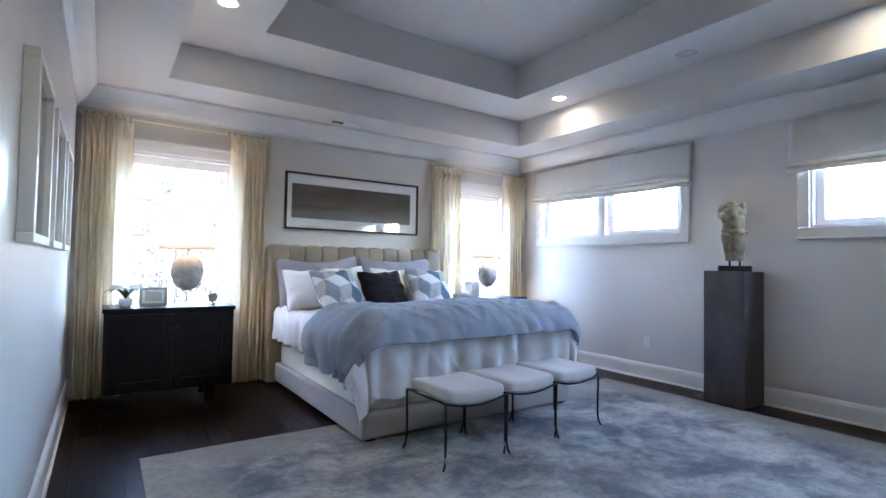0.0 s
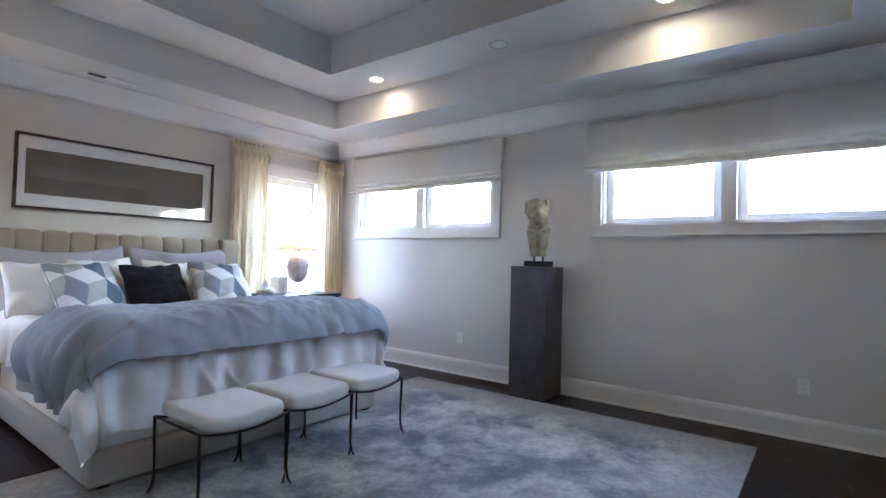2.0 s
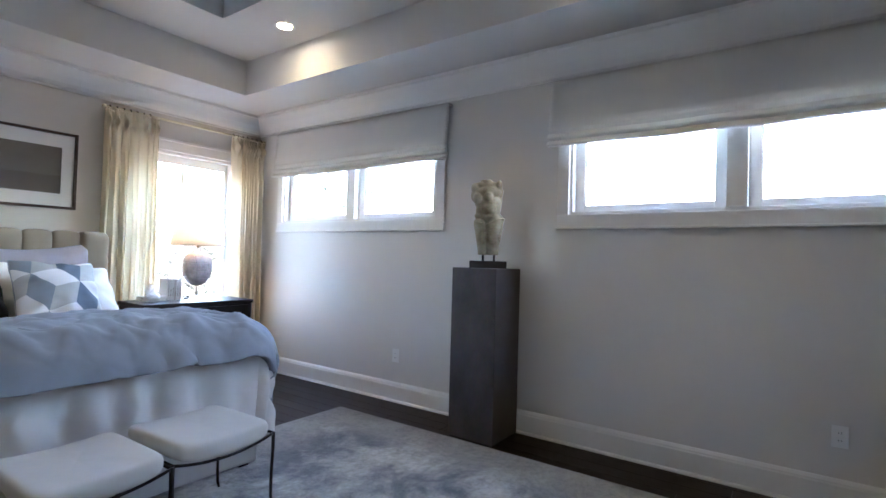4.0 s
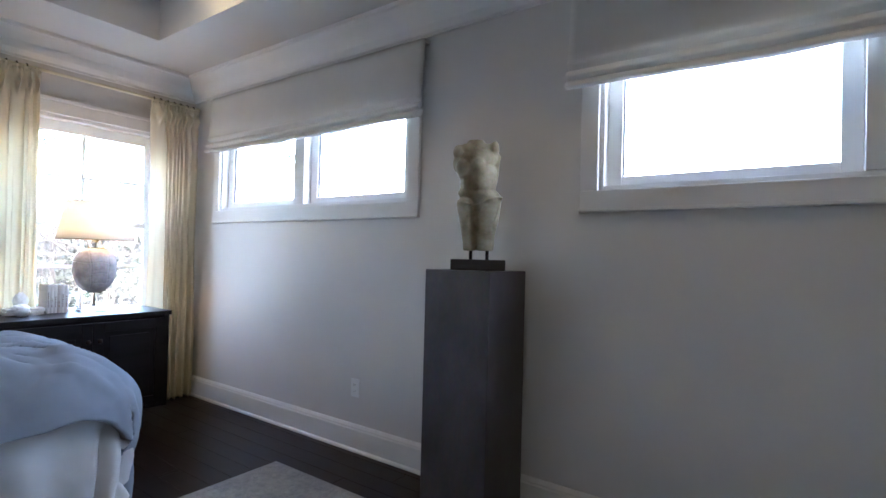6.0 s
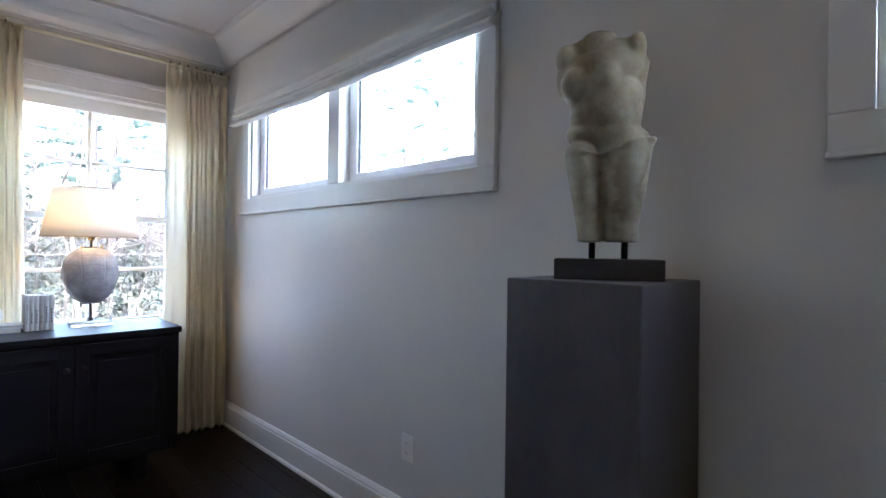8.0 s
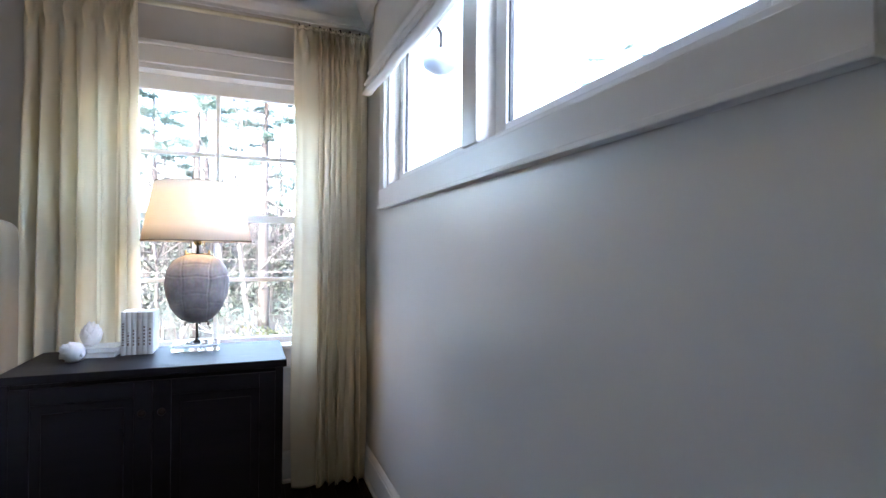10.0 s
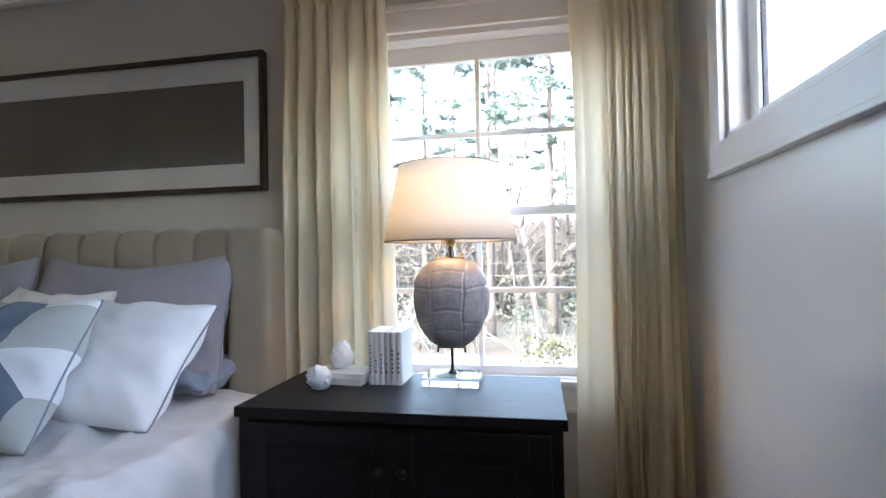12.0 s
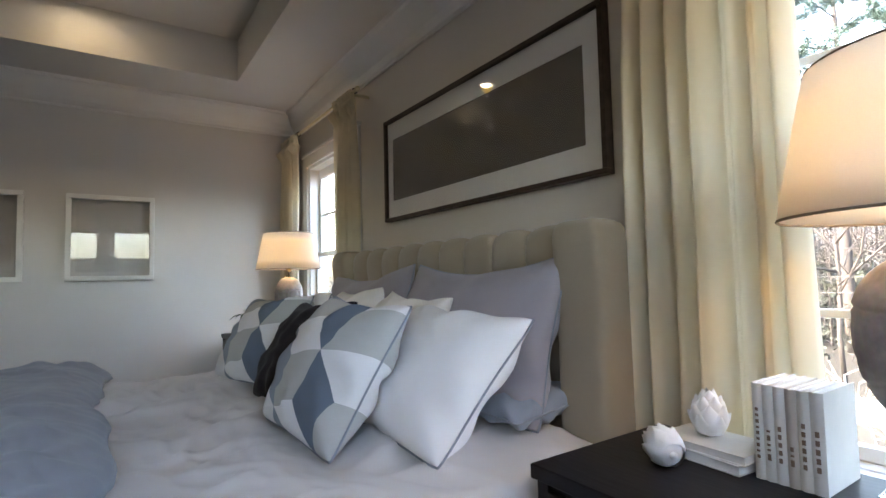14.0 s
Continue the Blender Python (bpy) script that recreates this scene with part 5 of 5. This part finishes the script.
def statue():
    """A headless stone torso on two thigh stumps, as one blended solid."""
    bm = bmesh.new()

    def blob(x, y, z, rx, ry, rz, tilt=0.0):
        bmesh.ops.create_uvsphere(bm, u_segments=20, v_segments=14, radius=1.0, matrix=pose(x, y, z, tilt, 0, 0) @ Matrix.Diagonal((rx, ry, rz, 1)))

    def limb(a, b, ra, rb, steps=9, deep=1.0):
        for k in range(steps):
            q = k / (steps - 1)
            p = Vector(a).lerp(Vector(b), q)
            r = ra + (rb - ra) * q
            blob(p.x, p.y, p.z, r * deep, r, r * 0.75)

    # local axes: -x is the front, y the width; the weight rests on one leg and the chest turns away from it
    limb((0, -0.046, 0.335), (-0.004, -0.034, 0.135), 0.063, 0.044, 10, 1.12)
    limb((-0.012, 0.068, 0.325), (-0.004, 0.046, 0.135), 0.046, 0.033, 10, 1.2)
    for cy, r in ((-0.034, 0.041), (0.046, 0.031)):
        lathe(bm, [(0.004, 0.095), (r, 0.0955), (r * 1.06, 0.145), (0.01, 0.20)], 20, (-0.004, cy, 0), (1.12, 1.0))
    blob(0.004, 0.002, 0.370, 0.070, 0.108, 0.048, 7)
    blob(-0.012, 0.012, 0.385, 0.050, 0.074, 0.066)
    blob(0.030, -0.030, 0.350, 0.050, 0.070, 0.055)
    blob(-0.004, 0.008, 0.425, 0.066, 0.093, 0.080)
    blob(-0.006, 0.014, 0.478, 0.060, 0.098, 0.066)
    blob(-0.004, 0.020, 0.540, 0.060, 0.108, 0.062, -8)
    blob(0.006, 0.012, 0.585, 0.046, 0.098, 0.036, -14)
    blob(-0.040, 0.084, 0.500, 0.036, 0.039, 0.044)
    blob(-0.045, 0.012, 0.514, 0.035, 0.039, 0.044)
    blob(0.002, 0.102, 0.578, 0.044, 0.036, 0.044, -20)
    blob(0.004, 0.055, 0.598, 0.044, 0.050, 0.034)
    blob(0.004, 0.112, 0.525, 0.036, 0.026, 0.045)
    blob(0.0, -0.066, 0.596, 0.040, 0.026, 0.044, 8)
    limb((0.014, -0.070, 0.560), (0.020, -0.064, 0.440), 0.030, 0.024, 7)
    lathe(bm, [(0.050, 0.585), (0.044, 0.612), (0.042, 0.640), (0.036, 0.643), (0.004, 0.640)], 20, (0.004, 0.024, 0), (0.85, 1.0))
    # the rolled edge of the cloth round the hips
    roll = [(0.02, 0.112, 0.345), (-0.035, 0.104, 0.338), (-0.066, 0.070, 0.326), (-0.074, 0.030, 0.314), (-0.076, -0.010, 0.326), (-0.072, -0.050, 0.345), (-0.050, -0.092, 0.356), (-0.010, -0.114, 0.354), (0.04, -0.10, 0.345), (0.07, -0.04, 0.34), (0.07, 0.05, 0.338)]
    tube(bm, roll, 0.0045, 8, closed=True)
    limb((-0.006, 0.016, 0.30), (-0.004, 0.010, 0.15), 0.032, 0.020, 8)
    blob(-0.034, -0.102, 0.352, 0.018, 0.014, 0.010)
    tube(bm, [(-0.030, -0.108, 0.350), (-0.046, -0.094, 0.300), (-0.050, -0.080, 0.240)], 0.005, 6, taper=0.003)
    for v in bm.verts:
        k = 0.005 * nz(v.co.x * 16, v.co.y * 16, v.co.z * 16)
        v.co += Vector((k, k * 0.6, k * 0.4))
    ob = part("statue", bm, STONE, label="headless weathered limestone torso on a dark block", smooth=True, at=pose(4.815, 2.10, 1.2072, 0, 0, 30))
    r = ob.modifiers.new("blend", "REMESH")
    r.mode, r.voxel_size, r.use_smooth_shade = "VOXEL", 0.0042, True
    s = ob.modifiers.new("soften", "SMOOTH")
    s.iterations, s.factor = 14, 0.5
    return tagged(ob, category="statue")


statue()


# ---- outdoors ----
GRASS = surface("winter_grass", (0.016, 0.0145, 0.012), 0.95, vary=0.35, coarse=0.5, fine=14, relief=0.8, depth=0.03)
ROAD = surface("pale_concrete", (0.15, 0.155, 0.165), 0.85, vary=0.10, coarse=0.8, fine=60, relief=0.3)
BARK = surface("pine_bark", (0.034, 0.030, 0.031), 0.9, vary=0.35, coarse=3, fine=30, relief=0.8, depth=0.02, stretch=(1, 1, 0.25))
BARK_PALE = surface("grey_bare_bark", (0.046, 0.044, 0.047), 0.9, vary=0.25, coarse=4, fine=40, relief=0.5, depth=0.01)
NEEDLES = surface("pine_needles", (0.036, 0.068, 0.062), 0.7, vary=0.35, coarse=1.5, fine=30)
BUSH_LEAF = surface("yellow_green_leaf", (0.075, 0.075, 0.024), 0.6, vary=0.35, coarse=8, fine=60)

part("ground", sheet(bmesh.new(), lambda u, v: (-900 + 1800 * u, -900 + 1800 * v, GROUND), 8, 8), GRASS, label="winter lawn and leaf litter running to the horizon", kind="structure")
part("road", boxed(-120, 120, 17.6, 20.2, GROUND, GROUND + 0.04), ROAD, label="pale concrete road beyond the lawn", kind="structure")
WOODED = surface("distant_winter_wood", (0.027, 0.025, 0.027), 0.95, vary=0.45, coarse=0.35, fine=2.5, relief=0.6, depth=0.3, stretch=(1, 1, 0.4))
part("backdrop", sheet(bmesh.new(), lambda u, v: (-160 + 320 * u, 62 + 30 * v, GROUND - 0.5 + 9.5 * v ** 0.7 + v * (2.2 * nz(u * 14, v * 2, 5) + 1.2 * nz(u * 60, v * 5, 8) + 0.7 * nz(u * 180, v * 9, 2))), 320, 14), WOODED, label="wooded rise in the distance under bare winter trees", kind="structure", smooth=True)
part("foundation", boxed(XW - WALL + 0.01, XE + WALL - 0.01, YS - WALL + 0.01, YN + WALL - 0.01, GROUND, -0.302), ROAD, label="plain masonry foundation under the room", kind="structure")


def pine(height, seed):
    """A tall pine: a bare tapering trunk, whorls of limbs high up, and tufts of needles along them."""
    random.seed(seed)
    tree = thing("pine_tree", "tall pine with bare trunk and sparse green crown", "tree", group="pines beyond the road")
    pts = [(0.25 * nz(z * 0.12, seed, 1), 0.25 * nz(z * 0.12, seed, 5), z) for z in [height * k / 12 for k in range(13)]]
    trunk = tube(bmesh.new(), pts, height * 0.0125, 9, taper=0.02)
    crown = bmesh.new()
    z = height * 0.28
    while z < height * 0.985:
        f = (z / height - 0.28) / 0.72
        reach = height * 0.20 * (0.35 + 0.65 * math.sin(math.pi * min(1.0, 0.12 + 0.85 * f))) * rnd(0.5, 1.15) * (0.45 if f < 0.25 else 1.0)
        a = rnd(0, 2 * math.pi)
        i = min(11, int(z / height * 12))
        base = Vector(pts[i]).lerp(Vector(pts[i + 1]), z / height * 12 - i)
        tip = base + Vector((math.cos(a) * reach, math.sin(a) * reach, reach * rnd(-0.05, 0.35)))
        midp = base.lerp(tip, 0.5) + Vector((0, 0, reach * 0.08))
        tube(trunk, [base, midp, tip], height * 0.0026, 4, taper=0.008)
        for _ in range(int(9 + reach * 11)):
            q = rnd(0.35, 1.05)
            c = base.lerp(tip, q) + Vector((rnd(-1, 1), rnd(-1, 1), rnd(-0.25, 0.35))) * reach * 0.12
            for _ in range(20):
                w = Vector((rnd(-1, 1), rnd(-1, 1), rnd(-0.6, 1))).normalized()
                sd = w.cross(Vector((rnd(-1, 1), rnd(-1, 1), rnd(-1, 1)))).normalized() * 0.017
                ln = rnd(0.18, 0.40)
                crown.faces.new([crown.verts.new(p) for p in (c - sd, c + w * ln, c + sd)])
        z += height * rnd(0.016, 0.042)
    part("trunk", trunk, BARK, tree, "reddish-brown trunk and limbs", smooth=True)
    part("crown", crown, NEEDLES, tree, "loose tufts of needles")
    random.seed(5)
    return tree


def bare_tree(height, seed, bark, name="bare_tree", label="leafless grey tree with fine branches", spread=0.9, levels=4, group="bare trees beyond the road"):
    random.seed(seed)
    tree = thing(name, label, "tree", group=group)
    trunk, twigs = bmesh.new(), bmesh.new()

    def grow(p, way, ln, r, level):
        a = p
        pts = [p]
        for _ in range(3):
            way = (way + Vector((rnd(-1, 1), rnd(-1, 1), rnd(-0.4, 0.7))) * 0.16).normalized()
            a = a + way * ln / 3
            pts.append(a)
        tube(trunk if level < 2 else twigs, pts, r, 7 if level == 0 else 4, taper=r * 0.55)
        if level >= levels:
            return
        for i in range(3 if level else 6):
            q = pts[1 + i % 3] if level else pts[0].lerp(pts[-1], rnd(0.35, 1.0))
            side = Vector((rnd(-1, 1), rnd(-1, 1), rnd(-0.1, 0.8))).normalized()
            grow(q, (way * 0.5 + side * spread).normalized(), ln * rnd(0.48, 0.68), r * 0.5, level + 1)

    grow(Vector((0, 0, 0)), Vector((0, 0, 1)), height * 0.5, height * 0.0085, 0)
    part("trunk", trunk, bark, tree, smooth=True)
    part("crown", twigs, bark, tree, "bare fine twigs", smooth=True)
    random.seed(5)
    return tree


def put(tree, x, y, turn=0.0, size=1.0, z=GROUND):
    tree.matrix_basis = pose(x, y, z, 0, 0, turn) @ Matrix.Diagonal((size, size, size, 1))
    return tree


def copy_at(tree, x, y, turn, z=GROUND):
    return copy_thing(tree, pose(x, y, z, 0, 0, turn))


pines = [put(pine(17, 21), 2.5, 24.5), put(pine(20, 22), 5.1, 25.5), put(pine(15, 23), -0.6, 26)]
for k, (x, y) in enumerate(((7.5, 24), (-3.4, 29), (9.5, 31), (-6.5, 29), (2.2, 34), (-10.5, 25), (-15, 30), (-20, 24.5), (-13.5, 33), (-17.5, 27), (-26, 28), (-33, 25), (-22, 33), (-1.0, 38), (6.5, 38), (11.5, 40), (-12, 38), (-41, 31), (27, 29), (34, 33))):
    copy_at(pines[k % 3], x, y, 47 * k)
bares = [put(bare_tree(11, 31, BARK_PALE), 4.6, 22.5), put(bare_tree(9, 32, BARK), 1.6, 23)]
for k, (x, y) in enumerate(((6.9, 21.5), (-1.5, 22), (-4.5, 23.5), (-8.5, 22), (-17.5, 21.8), (10.8, 22.5), (3.6, 29), (-13, 23), (-29, 22.5), (8.6, 27))):
    copy_at(bares[k % 2], x, y, 61 * k)
put(bare_tree(3.4, 41, surface("silver_twig", (0.30, 0.295, 0.29), 0.8, vary=0.15), "bare_shrub", "pale leafless shrub outside the window", 1.1, 3, "shrubs outside"), 4.55, 9.6)
put(bare_tree(3.9, 43, bpy.data.materials["silver_twig"], "bare_shrub", "pale leafless shrub outside the window", 1.1, 3, "shrubs outside"), 2.55, 10.2)


def shrub(x, y, size, seed, leaf, label, n=900, wide=0.62):
    random.seed(seed)
    sh = thing("shrub", label, "shrub", pose(x, y, GROUND), group="shrubs outside")
    st, lv = bmesh.new(), bmesh.new()
    for _ in range(20):
        a, r = rnd(0, 6.28), rnd(0.2, 0.55) * size * wide / 0.62
        tube(st, [(0, 0, 0), (math.cos(a) * r * 0.4, math.sin(a) * r * 0.4, size * 0.5), (math.cos(a) * r, math.sin(a) * r, size * rnd(0.7, 1.0))], 0.014, 5, taper=0.004)
    for _ in range(n):
        a, q = rnd(0, 6.28), rnd(0, 1) ** 0.5
        h = rnd(0.15, 1.0)
        r = size * wide * q * (0.55 + 0.45 * math.sin(math.pi * h)) * (1 + 0.25 * nz(math.cos(a) * 2, math.sin(a) * 2, seed + h * 2))
        c = Vector((r * math.cos(a), r * math.sin(a), size * h))
        w = Vector((rnd(-1, 1), rnd(-1, 1), rnd(-0.3, 1))).normalized()
        sd = w.cross(Vector((rnd(-1, 1), rnd(-1, 1), rnd(-1, 1)))).normalized() * 0.014
        lv.faces.new([lv.verts.new(p) for p in (c, c + w * 0.025 + sd, c + w * 0.055, c + w * 0.025 - sd)])
    part("stems", st, BARK, sh)
    part("leaves", lv, leaf, sh)
    random.seed(5)


shrub(4.58, 8.3, 2.60, 51, BUSH_LEAF, "yellow-green leafy shrub under the window", 2600, 0.19)
shrub(2.85, 10.5, 1.9, 52, BUSH_LEAF, "yellow-green leafy shrub under the window", 1300, 0.22)
for k, (x, y, s) in enumerate(((6.4, 20.6, 2.2), (2.3, 20.8, 1.8), (-3.0, 20.7, 2.0), (-7.0, 21.0, 2.4), (9.2, 20.9, 2.0), (0.2, 21.0, 1.7), (4.2, 20.4, 1.6))):
    shrub(x, y, s, 60 + k, NEEDLES, "dark evergreen shrub at the edge of the wood", 900)


def understory():
    """The tangle of brush and saplings at the foot of the wood."""
    random.seed(91)
    tw, lv = bmesh.new(), bmesh.new()
    for _ in range(1000):
        y = 20.8 + 26 * random.random() ** 1.5
        x = rnd(-2.2, 1.1) * y + 2
        hgt = rnd(1.0, 3.4) * (0.8 + y / 60)
        lean = Vector((rnd(-0.35, 0.35), rnd(-0.35, 0.35), 1)) * hgt
        b = Vector((x, y, GROUND))
        tube(tw, [b, b + lean * 0.5 + Vector((rnd(-0.1, 0.1), 0, 0)), b + lean], rnd(0.008, 0.02), 3, taper=0.005)
        for _ in range(5):
            q = b + lean * rnd(0.3, 0.95)
            w = Vector((rnd(-1, 1), rnd(-1, 1), rnd(-0.1, 0.9))).normalized() * hgt * rnd(0.2, 0.4)
            tube(tw, [q, q + w], 0.008, 3, taper=0.003)
        if random.random() < 0.55:
            for _ in range(40):
                c = b + lean * rnd(0.0, 0.9) + Vector((rnd(-1, 1), rnd(-1, 1), rnd(-0.5, 0.5))) * hgt * 0.28
                w = Vector((rnd(-1, 1), rnd(-1, 1), rnd(-0.4, 1))).normalized()
                sd = w.cross(Vector((rnd(-1, 1), rnd(-1, 1), rnd(-1, 1)))).normalized() * 0.06
                lv.faces.new([lv.verts.new(p) for p in (c - sd, c + w * 0.2, c + sd)])
    random.seed(5)
    tagged(part("brushwood", tw, BARK_PALE, kind="stuff", label="grey-brown winter brushwood at the edge of the wood"), category="brush")
    tagged(part("undergrowth", lv, UNDER, kind="stuff", label="dull green and russet undergrowth below the pines"), category="undergrowth")


def far_woods():
    """The depth of the wood: thin trunks and twigs, one behind another."""
    random.seed(93)
    tw, lv = bmesh.new(), bmesh.new()
    for _ in range(2600):
        y = 30 + 45 * random.random()
        x = 4 + rnd(-1, 1) * (0.55 if random.random() < 0.6 else 2.4) * y
        hgt = rnd(4.0, 11.0)
        b = Vector((x, y, GROUND))
        top = b + Vector((rnd(-0.6, 0.6), rnd(-0.6, 0.6), hgt))
        tube(tw, [b, b.lerp(top, 0.5) + Vector((rnd(-0.2, 0.2), 0, 0)), top], rnd(0.02, 0.075), 4, taper=0.012)
        for _ in range(4):
            q = b.lerp(top, rnd(0.3, 0.95))
            tube(tw, [q, q + Vector((rnd(-1, 1), rnd(-1, 1), rnd(0.1, 0.9))) * rnd(0.6, 1.8)], 0.02, 3, taper=0.006)
        for _ in range(26):
            c = Vector((x + rnd(-1.2, 1.2), y + rnd(-1.2, 1.2), GROUND + abs(random.gauss(0, 0.33)) * 7.0))
            w = Vector((rnd(-1, 1), rnd(-1, 1), rnd(-0.4, 1))).normalized()
            sd = w.cross(Vector((rnd(-1, 1), rnd(-1, 1), rnd(-1, 1)))).normalized() * 0.10
            lv.faces.new([lv.verts.new(p) for p in (c - sd, c + w * 0.42, c + sd)])
    random.seed(5)
    tagged(part("far_trunks", tw, BARK, kind="stuff", label="grey-brown trunks deep in the winter wood"), category="woods")
    tagged(part("far_foliage", lv, UNDER, kind="stuff", label="dull winter foliage deep in the wood"), category="woods")


UNDER = surface("undergrowth_leaf", (0.024, 0.032, 0.026), 0.8, vary=0.5, coarse=0.35, fine=8)
understory()
far_woods()
for lift in (0.0, 0.42):
    tagged(part("overhead_cable", tube(bmesh.new(), [(-40 + 5 * k, 20.2 + lift, 0.55 + lift + 0.0009 * (5 * k - 44) ** 2) for k in range(17)], 0.014, 5), BARK_PALE, label="thin pale overhead cable along the road"), category="cable")
for px in (-40.0, 40.0):
    pole = thing("utility_pole", "weathered wooden utility pole beside the road", "utility pole", pose(px, 20.2, GROUND), group="utility poles")
    part("shaft", tube(bmesh.new(), [(0, 0, 0), (0, 0, 9.0)], 0.14, 10, taper=0.10), BARK, pole, smooth=True)
flood = thing("flood_light", "grey-blue domed flood light under the eave outside", "outdoor light", pose(5.80, 6.02, 2.80))
part("dome", lathe(bmesh.new(), [(0.02, 0.09), (0.10, 0.06), (0.15, 0.0), (0.13, -0.06), (0.07, -0.10), (0.01, -0.115)], 24), surface("grey_blue_enamel", (0.16, 0.20, 0.26), 0.35, vary=0.1), flood, smooth=True)
part("arm", tube(bmesh.new(), [(0, 0, 0.08), (0.0, 0.0, 0.22), (-0.2, -0.2, 0.30), (-0.62, -0.66, 0.30)], 0.016, 8), BRONZE, flood, smooth=True)


# ---- floor planks ----
def lay_floor():
    wide, kinds = 0.127, []
    for ln in (0.9, 1.3, 1.7, 2.1):
        bm = bmesh.new()
        box(bm, -wide / 2 + 0.0008, wide / 2 - 0.0008, 0.0008, ln - 0.0008, -0.006, 0.0)
        bmesh.ops.bevel(bm, geom=[e for e in bm.edges if all(v.co.z > -0.001 for v in e.verts)], offset=0.0009, segments=1, affect="EDGES")
        ob = part("plank", bm, FLOOR_WOOD, floor)
        kinds.append((ln, ob.data))
        bpy.data.objects.remove(ob)
    random.seed(77)
    x = XW + wide / 2
    while x < XE + 0.02:
        y = YS - rnd(0.0, 0.8)
        while y < YN:
            ln, me = kinds[random.randrange(4)]
            share("plank", me, floor, pose(x, y, 0.0))
            y += ln
        x += wide


lay_floor()
